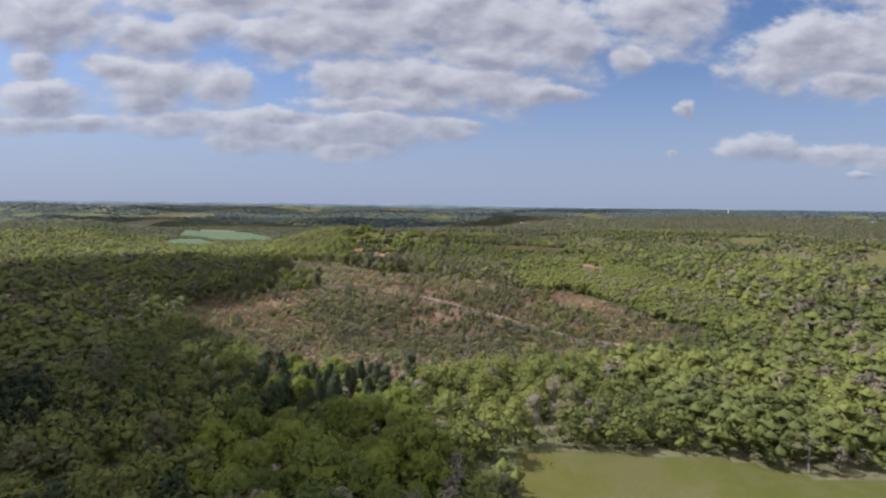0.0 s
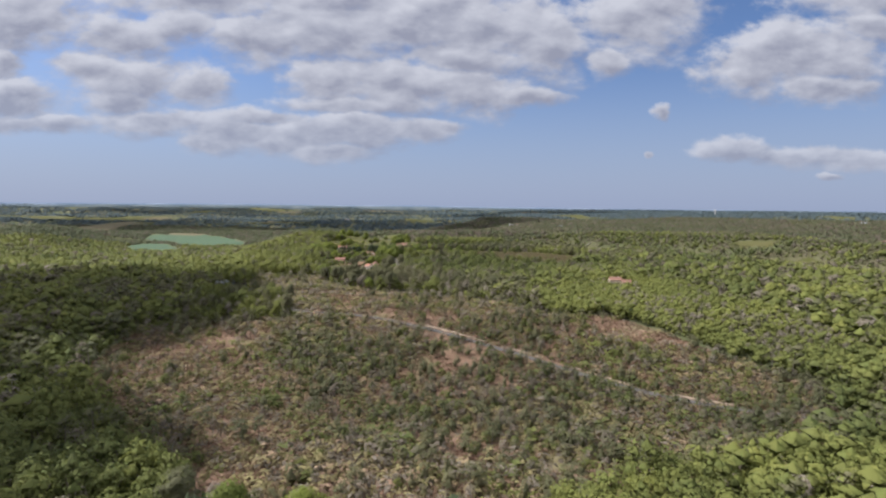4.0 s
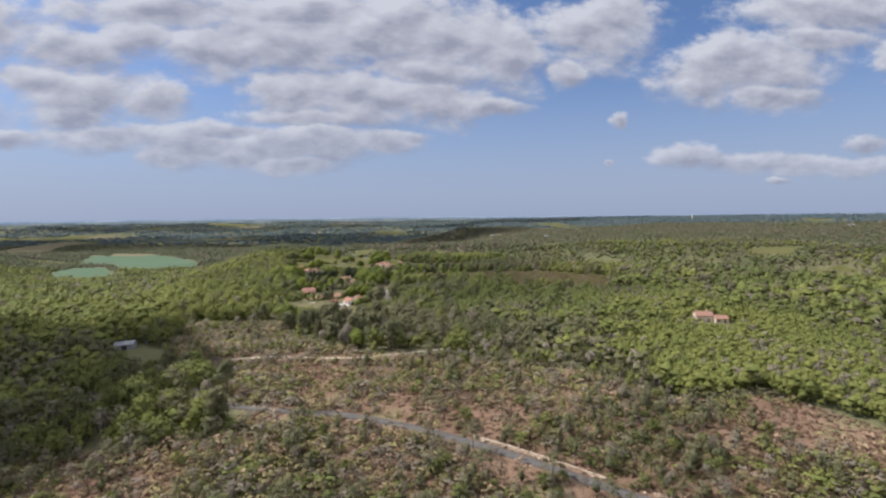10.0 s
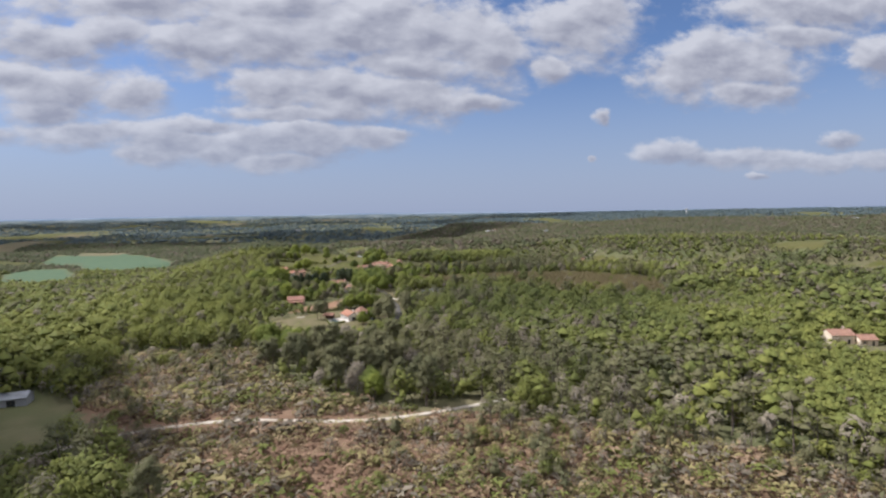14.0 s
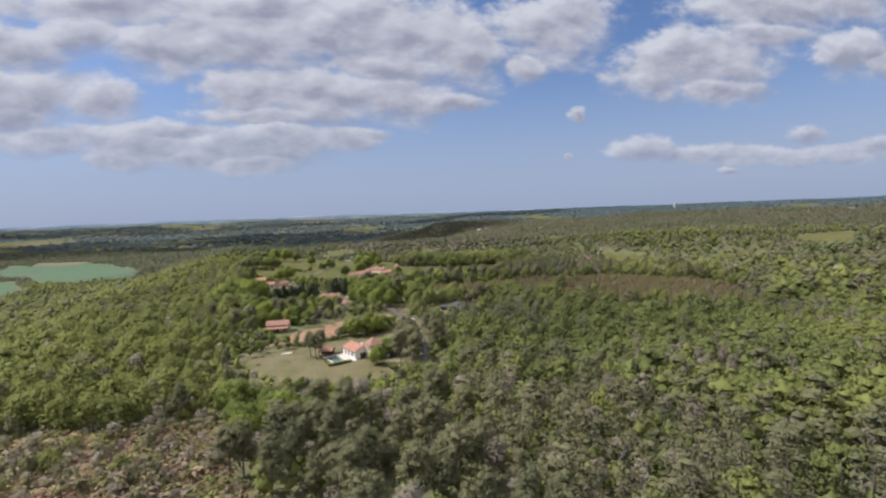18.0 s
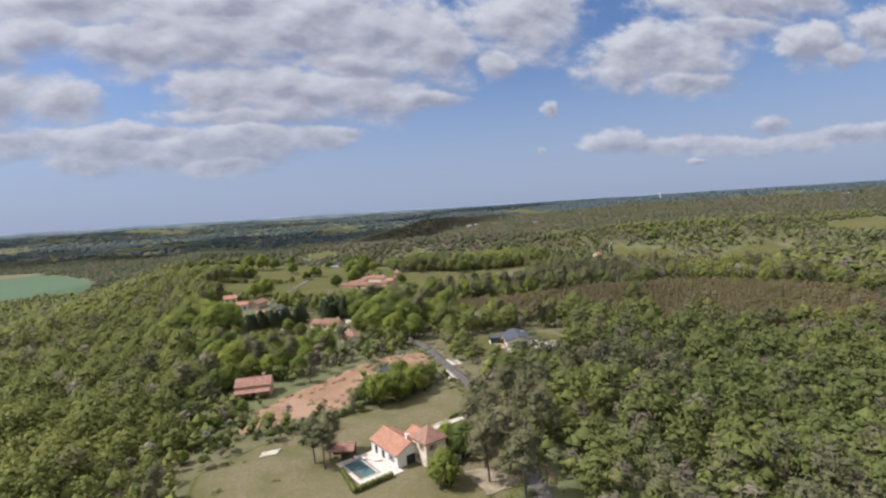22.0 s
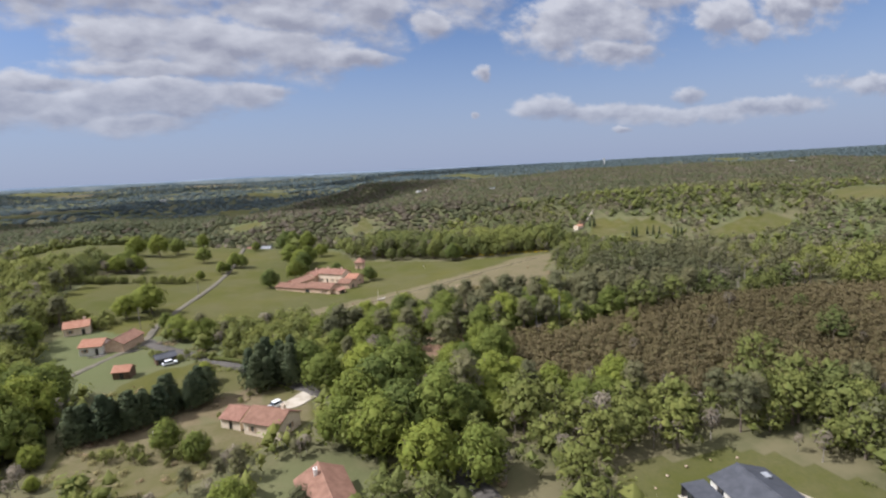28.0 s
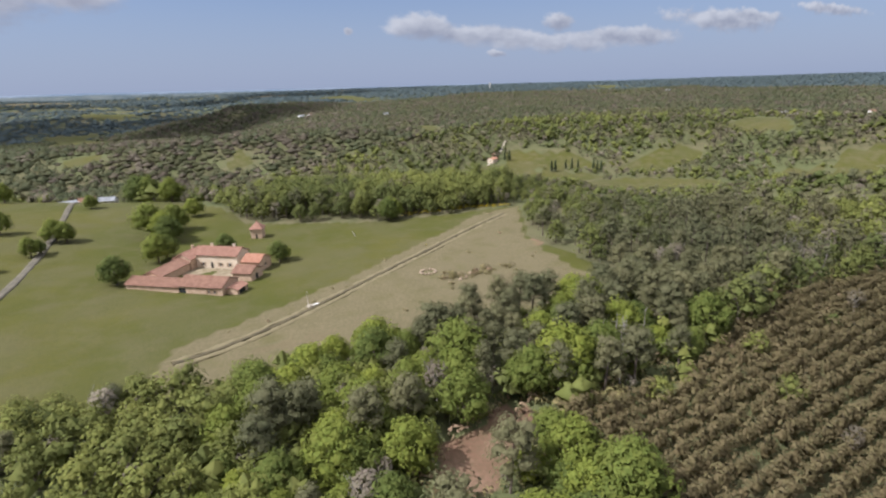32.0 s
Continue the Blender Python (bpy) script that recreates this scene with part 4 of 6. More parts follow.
def single(name, make, seed, leaf, wood, label, category, group=""):
    """One tree as a thing of its own: trunk with limbs, and crown."""
    v, f, s, o = make(seed, 0)
    root = new(name)
    for part_name, slot, mat in (("trunk", 1, wood), ("crown", 0, leaf)):
        ff = f[s == slot]
        used = np.unique(ff)
        back_to = np.zeros(len(v), int)
        back_to[used] = np.arange(len(used))
        ob = new(part_name, np_mesh(part_name, v[used], back_to[ff], [mat], outward=o[used]))
        ob.parent = root
    return tagged(root, label, category, group)


FAMILIES = [("oak_tree", oak, OAK, OAK1, BARK, "spring-green broad-leaved oak standing in the wood", "tree", 1.1),
            ("pine_tree", pine, PINE, PINE1, BARK, "grey-green maritime pine with a bare trunk", "tree", 0.95),
            ("bare_tree", bare, TWIG, TWIG1, PALE_BARK, "leafless grey tree with fine pale twigs", "tree", 1.0),
            ("fir_tree", fir, FIR, FIR1, BARK, "dark pointed fir in the shaded plantation", "tree", 1.1)]

rng = np.random.default_rng(11)
MODELS = {}
for fi, (nm, make, leaf, leaf1, wood, label, cat, sc) in enumerate(FAMILIES):
    MODELS[fi] = [single(nm, make, 900 + i * 13 + fi, leaf1, wood, label, cat, "trees of the wood") for i in range(5)]
    for i, m in enumerate(MODELS[fi]):
        m.location = (0, 0, 0)
USED = {}


def stand(fi, x, y, size, label="", group="", slim=1.0):
    """Sets a single tree at x, y."""
    k = USED.get(fi, 0)
    USED[fi] = k + 1
    m = Matrix.Translation((x, y, float(ground_z(x, y)) - 0.15)) @ Matrix.Rotation((k * 2.4) % 6.283, 4, "Z") @ Matrix.Diagonal((size * slim, size * slim, size, 1))
    src = MODELS[fi][k % 5]
    if k < 5:
        src.matrix_basis = m
        ob = src
    else:
        ob = copy_thing(src, m)
        ob.matrix_basis = m
    if label:
        tagged(ob, label)
    if group:
        tagged(ob, group=group)
    return ob


# near wood: single trees close under the flight line, the rest joined
x, y = spread(rng, -270, 200, 72, 1010, 6.3)
x2, y2 = x[is_free(x, y, 5.0)], y[is_free(x, y, 5.0)]
k = kinds(rng, x2, y2)
off = np.minimum(np.abs(x2 + 12 + 0.135 * y2), 0.42 * np.hypot(x2 + 20, y2 - 780))
size = np.clip(rng.normal(0.94, 0.17, len(x2)), 0.55, 1.35)
size *= 1 - 0.26 * smooth(40, 110, x2) * smooth(820, 880, y2)
for poly in (VILLA_LAWN, VILLA_EARTH, YARD_EARTH, HAMLET_LAWN):
    size *= 0.5 + 0.5 * smooth(4, 30, from_line(x2, y2, poly + poly[:1]))
# young growth on the eastern slope stays low, with a few tall pines above it
YOUNG_WOOD = [(60, 395), (100, 400), (155, 300), (205, 290), (205, 640), (140, 634), (70, 655), (28, 640), (0, 600), (2, 540), (20, 520), (20, 500), (60, 490)]
low = inside(x2, y2, YOUNG_WOOD)
size = np.where(low & (k != 1), size * 0.62, size)
k = np.where(low & (k == 1) & (rng.uniform(0, 1, len(k)) < 0.78), 0, k)
for fi, (nm, make, leaf, leaf1, wood, label, cat, sc) in enumerate(FAMILIES):
    m = np.flatnonzero(k == fi)
    m = m[np.argsort(off[m])]
    take, rest = m[:SINGLES[fi]], m[SINGLES[fi]:]
    for i in take:
        stand(fi, float(x2[i]), float(y2[i]), float(size[i] * sc))
    for near, lod in ((True, 1), (False, 2)):
        q = rest[((off[rest] < 92) | ((y2[rest] > 580) & (x2[rest] < 150) & (x2[rest] > -140))) == near]
        thicket("wood_of_" + nm + "s", make, lod, x2[q], y2[q], size[q] * sc, [leaf, wood], "dense wood, " + label, "wood", rng)

x, y = spread(rng, -5, 205, 285, 658, 3.4)
ok = inside(x, y, YOUNG_WOOD) & is_free(x, y, 3.0)
x, y = x[ok], y[ok]
sel = ripple(x, y, 30, 45, 2) + 0.25 * rng.uniform(-1, 1, len(x)) > 0.63
thicket("young_wood", oak, 2, x[~sel], y[~sel], rng.uniform(0.5, 0.7, (~sel).sum()), [OAK, BARK], "dense light-green young growth on the eastern slope", "wood", rng, dull=-0.02)
thicket("young_wood", bare, 1, x[sel], y[sel], rng.uniform(0.5, 0.75, sel.sum()), [TWIG, PALE_BARK], "leafless grey saplings among the young growth", "wood", rng)

# wood further off
def ring(x0, x1, y0, y1, step, hole, lod, grow, tag, dome=None):
    px, py = spread(rng, x0, x1, y0, y1, step, 0.4)
    ok = is_free(px, py, 5.0)
    for hx0, hx1, hy0, hy1 in hole:
        ok &= ~((px > hx0) & (px < hx1) & (py > hy0) & (py < hy1))
    ok &= py > np.where(px < 0, 1.05 * np.abs(px) - 250, np.minimum(0.75 * px - 150, 650 + 0.2 * px))
    px, py = px[ok], py[ok]
    kk = kinds(rng, px, py)
    kk = np.where(kk == 3, 0, kk)
    sz = np.clip(rng.normal(0.95, 0.15, len(px)), 0.6, 1.3) * grow
    sz *= 1 - 0.25 * smooth(40, 110, px) * smooth(800, 860, py) * (1 - smooth(260, 330, px)) * (1 - smooth(1000, 1080, py))
    for poly in VALLEY_FIELDS + CROPS:
        near = (px > min(q[0] for q in poly) - 80) & (px < max(q[0] for q in poly) + 80) & (py > min(q[1] for q in poly) - 90) & (py < max(q[1] for q in poly) + 20)
        if near.any():
            sz[near] *= 0.7 + 0.3 * smooth(4, 24, from_line(px[near], py[near], poly + poly[:1]))
    for fi in range(3):
        nm, make, leaf, leaf1, wood, label, cat, sc = FAMILIES[fi]
        m = kk == fi
        thicket("wood_of_" + nm + "s", dome or make, lod, px[m], py[m], sz[m] * (1.0 if dome else sc), [HAZED_WOOD if grow > 2 else (SLOPE_WOOD if dome and fi == 0 else leaf), wood], tag + label, "wood", rng, sink=2.3 * grow ** 0.5 if dome else 1.2, tall=1.35 / (grow + 0.35), dull=0.62 if dome else 0.1)


ring(-740, 760, -70, 1330, 8.4, [(-271, 201, 71, 1011)], 3, 1.2, "wood on the slopes, ")
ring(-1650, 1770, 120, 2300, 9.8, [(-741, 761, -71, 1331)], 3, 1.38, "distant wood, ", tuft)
# far hills, where the leaf colour carries the haze
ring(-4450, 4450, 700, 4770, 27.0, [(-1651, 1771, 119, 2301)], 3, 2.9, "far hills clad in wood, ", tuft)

# dense oak grove behind the farm's meadow, and gorse in flower along its foot
GROVE = [(-8, 982), (16, 969), (37, 944), (63, 936), (92, 924), (120, 960), (70, 1040), (-5, 1050)]
x, y = spread(rng, -12, 125, 915, 1055, 6.0)
ok = inside(x, y, GROVE)
thicket("oak_grove", oak, 1, x[ok], y[ok], rng.uniform(1.1, 1.6, ok.sum()), [OAK, BARK], "dense green oak grove behind the meadow", "wood", rng)
gx2 = np.concatenate([np.linspace(42, 58, 12), np.linspace(66, 90, 18)])
gy2 = np.interp(gx2, [42, 58, 66, 90], [941, 935.5, 934, 921]) + rng.normal(0, 0.8, 30)
thicket("gorse_bushes", shrub, 1, gx2, gy2, rng.uniform(0.7, 1.3, 30), [BROOM, BARK], "yellow flowering gorse along the edge of the grove", "gorse", rng)

# young oaks close the wood along the meadow's southern edge
x, y = spread(rng, -104, -34, 780, 842, 5.2)
ok = inside(x, y, [(-101, 842), (-70, 824), (-38, 817), (-36, 790), (-76, 784), (-92, 802)]) & (from_line(x, y, LANE) > 4) & (from_line(x, y, FARM_ROAD) > 5)
thicket("young_oak_belt", oak, 1, x[ok], y[ok], rng.uniform(0.6, 0.95, ok.sum()), [OAK, BARK], "yellow-green young oaks along the meadow's edge", "wood", rng, dull=-0.25)

# heath scrub, small pines, bare saplings
def heath_places(step, room):
    hx, hy = spread(rng, -178, 165, 170, 560, step)
    ok = inside(hx, hy, HEATH) & is_free(hx, hy, room)
    return hx[ok], hy[ok]


x, y = heath_places(2.6, 1.2)
west = smooth(-60, -105, x) * (y < 372) * (np.hypot(x + 114, y - 347) > 14)
ok = ripple(x, y, 34, 33) + 0.16 * rng.uniform(-1, 1, len(x)) + 0.22 * west + 0.12 * smooth(385, 405, y) > 0.43
x, y = x[ok], y[ok]
u = rng.uniform(0, 1, len(x)) + 0.8 * (ripple(x, y, 40, 71, 2) - 0.5)
size = np.clip(rng.normal(1.5, 0.4, len(x)) * (0.5 + 1.1 * ripple(x, y, 30, 35, 2)), 0.6, 2.8)
for sel, leaf, label, sc in ((u < 0.52, SHRUB, "brown and olive shrubs on the bracken heath", 1.0), ((u >= 0.52) & (u < 0.78), TWIG, "leafless grey-brown shrubs on the heath", 1.1),
                             (u >= 0.78, OAK, "fresh green bushes on the heath", 1.15)):
    thicket("heath_shrubs", shrub, 1, x[sel], y[sel], size[sel] * sc, [leaf, BARK], label, "shrubs", rng, dull=0.1)
x, y = heath_places(1.9, 1.0)
ok = ripple(x, y, 17, 91, 2) > 0.34
thicket("bracken", shrub, 3, x[ok], y[ok], rng.uniform(0.5, 0.95, ok.sum()), [BRACKEN, BARK], "dead brown bracken covering the heath", "bracken", rng, tall=0.5)
x, y = heath_places(4.3, 2.0)
clump = ripple(x, y, 38, 39) + 0.2 * rng.uniform(-1, 1, len(x)) + 0.06 * smooth(300, 240, y)
ok = clump > 0.575
x, y = x[ok], y[ok]
u = rng.uniform(0, 1, len(x)) - 0.7 * (ripple(x, y, 55, 77, 2) - 0.5) - 0.18 * smooth(-10, 60, x)
for sel, make, leaf, wood, label, sc, tall in ((u < 0.26, young, PINE, BARK, "bushy young pines scattered over the heath", 1.25, 0.9), ((u >= 0.26) & (u < 0.42), pine, PINE, BARK, "half-grown pines on the heath", 0.62, 0.9),
                                               ((u >= 0.42) & (u < 0.62), oak, OAK, BARK, "small olive-green oaks on the heath", 0.45, 0.85), (u >= 0.62, bare, TWIG, PALE_BARK, "leafless saplings on the heath", 0.6, 0.85)):
    thicket("heath_saplings", make, 1, x[sel], y[sel], sc * rng.uniform(0.65, 1.35, sel.sum()), [leaf, wood], label, "saplings", rng, tall=tall, dull=0.1)

# undergrowth beneath the near wood
x, y = spread(rng, -215, 190, 85, 900, 5.0)
ok = is_free(x, y, 2.5) & ~inside(x, y, HEATH) & ~inside(x, y, PLANTATION) & (np.abs(x + 12 + 0.135 * y) < 170) & (rng.uniform(0, 1, len(x)) < 0.8)
x, y = x[ok], y[ok]
u = rng.uniform(0, 1, len(x))
thicket("undergrowth", oak, 3, x[u < 0.7], y[u < 0.7], rng.uniform(0.45, 0.75, (u < 0.7).sum()), [OAK, BARK], "green saplings growing between the trees", "undergrowth", rng)
thicket("undergrowth", bare, 2, x[u >= 0.7], y[u >= 0.7], rng.uniform(0.4, 0.7, (u >= 0.7).sum()), [TWIG, PALE_BARK], "bare saplings growing between the trees", "undergrowth", rng)

# brown scrub between the pine belt and the plantation, rough hedges in the fields
x, y = spread(rng, -50, 140, 755, 800, 2.6)
ok = (from_line(x, y, [(-44, 776), (-20, 786), (10, 781), (45, 788), (120, 776)]) < 9) & is_free(x, y, 0.5) & (rng.uniform(0, 1, len(x)) < 0.7)
thicket("scrub", shrub, 1, x[ok], y[ok], rng.uniform(0.7, 1.9, ok.sum()), [SHRUB, BARK], "brown scrub along the edge of the plantation", "shrubs", rng)
for line, n, lo, hi, wide in (([(-176, 949), (-152, 946), (-121, 941)], 40, 0.3, 0.55, 2.5), ([(-178, 905), (-158, 872), (-142, 858)], 44, 0.35, 0.7, 5), ([(-135, 900), (-128, 870), (-124, 850)], 10, 0.15, 0.3, 1),
                              ([(-97, 629), (-85, 635), (-77, 639)], 30, 0.16, 0.26, 1.2), ([(-94, 806), (-80, 808), (-62, 800)], 34, 0.18, 0.4, 3), ([(-118, 812), (-104, 806), (-92, 800)], 24, 0.16, 0.36, 2),
                              ([(-96, 760), (-90, 768), (-84, 772)], 10, 0.1, 0.2, 2), ([(-118, 750), (-100, 744), (-92, 738)], 20, 0.15, 0.4, 4)):
    lx, ly = np.array([q[0] for q in line], float), np.array([q[1] for q in line], float)
    v = np.linspace(0, len(line) - 1, n)
    thicket("bushes", oak, 1, np.interp(v, np.arange(len(line)), lx) + rng.normal(0, wide * 0.5, n), np.interp(v, np.arange(len(line)), ly) + rng.normal(0, wide * 0.5, n), rng.uniform(lo, hi, n), [OAK, BARK],
            "rough row of green bushes between fields and gardens", "bushes", rng, sink=0.3)

# plantation of young pines in rows
a = radians(88)
px, py = np.meshgrid(np.arange(-165, 165, 3.4), np.arange(-165, 165, 1.4))
px, py = px.ravel() + rng.normal(0, 0.16, px.size), py.ravel() + rng.normal(0, 0.25, py.size)
x, y = 59 + px * math.cos(a) - py * math.sin(a), 720 + px * math.sin(a) + py * math.cos(a)
ok = inside(x, y, PLANTATION) & (rng.uniform(0, 1, len(x)) < 0.93)
x, y = x[ok], y[ok]
thicket("young_pine_plantation", young, 1, x, y, rng.uniform(0.72, 1.05, len(x)), [YOUNG, BARK], "brownish young pines planted in straight rows", "plantation", rng)

x, y = spread(rng, -30, 180, 635, 790, 11.0)
ok = inside(x, y, PLANTATION)
x, y = x[ok], y[ok]
u = rng.uniform(0, 1, len(x))
thicket("self_sown_trees", oak, 1, x[u < 0.22], y[u < 0.22], rng.uniform(0.4, 0.7, (u < 0.22).sum()), [OAK, BARK], "self-sown green trees standing among the young pines", "saplings", rng)
thicket("self_sown_trees", bare, 1, x[u > 0.86], y[u > 0.86], rng.uniform(0.5, 0.8, (u > 0.86).sum()), [TWIG, PALE_BARK], "leafless saplings standing among the young pines", "saplings", rng)

# skyline ridges, a plain distance, the blue of haze put into their colour
def ridge(radius, drop, rough, seed, mat, label):
    t = np.linspace(radians(-5), radians(185), 420)
    x, y = -40 + radius * np.cos(t), 330 + radius * np.sin(t)
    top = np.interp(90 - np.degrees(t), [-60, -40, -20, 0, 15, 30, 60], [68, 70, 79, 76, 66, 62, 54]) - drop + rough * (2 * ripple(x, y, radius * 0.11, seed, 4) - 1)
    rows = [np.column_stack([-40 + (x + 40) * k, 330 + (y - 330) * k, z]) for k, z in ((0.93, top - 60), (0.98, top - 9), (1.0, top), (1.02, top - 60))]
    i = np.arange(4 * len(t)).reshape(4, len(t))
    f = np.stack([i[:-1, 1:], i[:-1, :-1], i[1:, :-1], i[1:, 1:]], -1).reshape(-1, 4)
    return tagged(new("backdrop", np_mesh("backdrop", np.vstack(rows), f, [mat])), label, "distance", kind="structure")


ridge(4250, 13, 9, 3, HAZED_RIDGE, "wooded ridges on the skyline, coloured blue-grey for haze")
ridge(4560, 0, 5, 8, FAR_HAZED_RIDGE, "ridge beyond the last woods, coloured pale blue for haze")

# clouds that shade the near slope and the western valley
def cloud(x, y, z, rx, ry, rz, seed, puffs=110):
    rng2, b = np.random.default_rng(seed), Build()
    for i in range(puffs):
        a, d = rng2.uniform(0, 6.283), math.sqrt(rng2.uniform(0, 1)) * 0.95
        s = rng2.uniform(0.12, 0.3)
        b.ball(rng2, (np.cos(a) * d * rx, np.sin(a) * d * ry, rz * rng2.uniform(-0.2, 0.6) * (1 - d)), (rx * s, ry * s, rz * s * 1.4), 0.12)
    v, f, s, o = b.done()
    ob = new("cumulus_cloud", np_mesh("cumulus_cloud", v, f, [CLOUD if z < 1000 else THIN_CLOUD]))
    ob.location = (x, y, z)
    return tagged(ob, "white flat-based cumulus cloud drifting over the land", "cloud")


def shade(x, y, height):
    """Where a cloud hangs that shades the ground at x, y."""
    s = SUN_AWAY * (height / SUN_AWAY.z)
    return x + s.x, y + s.y, height


cloud(*shade(-118, 82, 720), 125, 95, 45, 5, 160)
cloud(*shade(-250, 170, 740), 170, 120, 45, 15, 160)
cloud(*shade(-262, 415, 760), 150, 108, 45, 16, 140)
cloud(*shade(-900, 2550, 1800), 1000, 420, 190, 6, 110)
cloud(*shade(170, 2060, 1750), 330, 190, 100, 7)
cloud(*shade(700, 3300, 2100), 720, 190, 110, 8)
cloud(*shade(-250, 2750, 2100), 620, 230, 110, 9)
cloud(*shade(1500, 3900, 2100), 700, 190, 110, 13)
cloud(*shade(-1200, 3650, 2300), 1250, 330, 150, 14, 60)

# ---- houses ----


class Solid:
    """Gathers flat-sided pieces of one part."""

    def __init__(self):
        self.v, self.f = [], []

    def box(self, x0, x1, y0, y1, z0, z1):
        n = len(self.v)
        self.v += [(x, y, z) for z in (z0, z1) for x, y in ((x0, y0), (x1, y0), (x1, y1), (x0, y1))]
        self.f += [tuple(n + i for i in q) for q in ((3, 2, 1, 0), (4, 5, 6, 7), (0, 1, 5, 4), (1, 2, 6, 5), (2, 3, 7, 6), (3, 0, 4, 7))]
        return self

    def hull(self, low, high):
        """A solid between two outlines with equal counts of points."""
        n, k = len(self.v), len(low)
        self.v += list(low) + list(high)
        self.f += [tuple(n + i for i in reversed(range(k))), tuple(n + k + i for i in range(k))]
        self.f += [(n + i, n + (i + 1) % k, n + k + (i + 1) % k, n + k + i) for i in range(k)]
        return self

    def wheel(self, c, r, w, sides=14, inner=0.0):
        ring = [(math.cos(2 * math.pi * i / sides), math.sin(2 * math.pi * i / sides)) for i in range(sides)]
        return self.hull([(c[0] + a * r, c[1] - w / 2, c[2] + b * r) for a, b in ring], [(c[0] + a * r, c[1] + w / 2, c[2] + b * r) for a, b in ring])

    def post(self, x, y, z0, z1, r0, r1, sides=10):
        ring = [(math.cos(2 * math.pi * i / sides), math.sin(2 * math.pi * i / sides)) for i in range(sides)]
        return self.hull([(x + a * r0, y + b * r0, z0) for a, b in ring], [(x + a * r1, y + b * r1, z1) for a, b in ring])

    def mesh(self, name, mat):
        me = bpy.data.meshes.new(name)
        me.from_pydata(self.v, [], self.f)
        me.materials.append(mat)
        me.update()
        return me


def part(name, solid, mat, parent, label=""):
    ob = new(name, solid.mesh(name, mat))
    ob.parent = parent
    return tagged(ob, label) if label else ob


def base(name, x, y, yaw, label, category, group="", z=None):
    """The empty at the foot of a thing."""
    ob = new(name)
    ob.matrix_basis = pose(x, y, float(ground_z(x, y)) if z is None else z, 0, 0, yaw)
    return tagged(ob, label, category, group)


def walls(parent, L, W, H, gable, mat, gaps, thick=0.35):
    """Four walls with real openings; gaps: side, centre along it, width, sill, head."""
    for side, (length, ox, oy, turn) in enumerate(((L, 0, -W / 2, 0), (W, L / 2, 0, 90), (L, 0, W / 2, 180), (W, -L / 2, 0, 270))):
        s = Solid()
        own = [g for g in gaps if g[0] == side]
        e = 0 if side % 2 == 0 else thick
        xs = sorted({-length / 2 + e, length / 2 - e, *[g[1] - g[2] / 2 for g in own], *[g[1] + g[2] / 2 for g in own]})
        for a, b in zip(xs, xs[1:]):
            m = (a + b) / 2
            hole = [g for g in own if abs(g[1] - m) < g[2] / 2]
            if not hole:
                s.box(a, b, 0, thick, -1.2, H)
            else:
                if hole[0][3] > 0:
                    s.box(a, b, 0, thick, -1.2, hole[0][3])
                s.box(a, b, 0, thick, hole[0][4], H)
        if gable and side % 2 == 1:
            k = length / 2 - thick
            s.hull([(-k, 0, H), (k, 0, H), (0, 0, H + gable * (1 - 2 * thick / W))], [(-k, thick, H), (k, thick, H), (0, thick, H + gable * (1 - 2 * thick / W))])
        w = part("wall", s, mat, parent)
        w.matrix_basis = pose(ox, oy, 0, 0, 0, turn)


def gap_fill(parent, L, W, gap, shutters, door_mat):
    """Window or door in an opening: frame with pane, sill and shutters."""
    side, at, wide, lo, hi = gap
    ox, oy, turn = ((0, -W / 2, 0), (L / 2, 0, 90), (0, W / 2, 180), (-L / 2, 0, 270))[side]
    m = pose(ox, oy, 0, 0, 0, turn) @ pose(at, 0, 0)
    door = lo <= 0
    s = Solid()
    t = 0.07
    for a in ((-wide / 2, -wide / 2 + t, lo, hi), (wide / 2 - t, wide / 2, lo, hi), (-wide / 2 + t, wide / 2 - t, hi - t, hi), (-wide / 2 + t, wide / 2 - t, lo, lo + t), (-t / 2, t / 2, lo + t, hi - t)):
        s.box(a[0], a[1], 0.12, 0.2, a[2], a[3])
    f = part("door" if door else "window", s, door_mat if door else RENDER_WHITE, parent)
    f.matrix_basis = m
    part("pane", Solid().box(-wide / 2 + t, wide / 2 - t, 0.15, 0.17, lo + t, hi - t), GLASS, f, "dark glass pane")
    if not door:
        part("sill", Solid().box(-wide / 2 - 0.08, wide / 2 + 0.08, -0.08, 0.12, lo - 0.08, lo), STONE, f)
        if shutters:
            for sx in (-1, 1):
                c = sx * (wide * 0.5 + wide * 0.26)
                q = Solid().box(c - wide * 0.25, c + wide * 0.25, -0.06, -0.005, lo, hi)
                for z in (lo + 0.2, hi - 0.25):
                    q.box(c - wide * 0.25, c + wide * 0.25, -0.085, -0.06, z, z + 0.08)
                part("shutter", q, shutters, f)


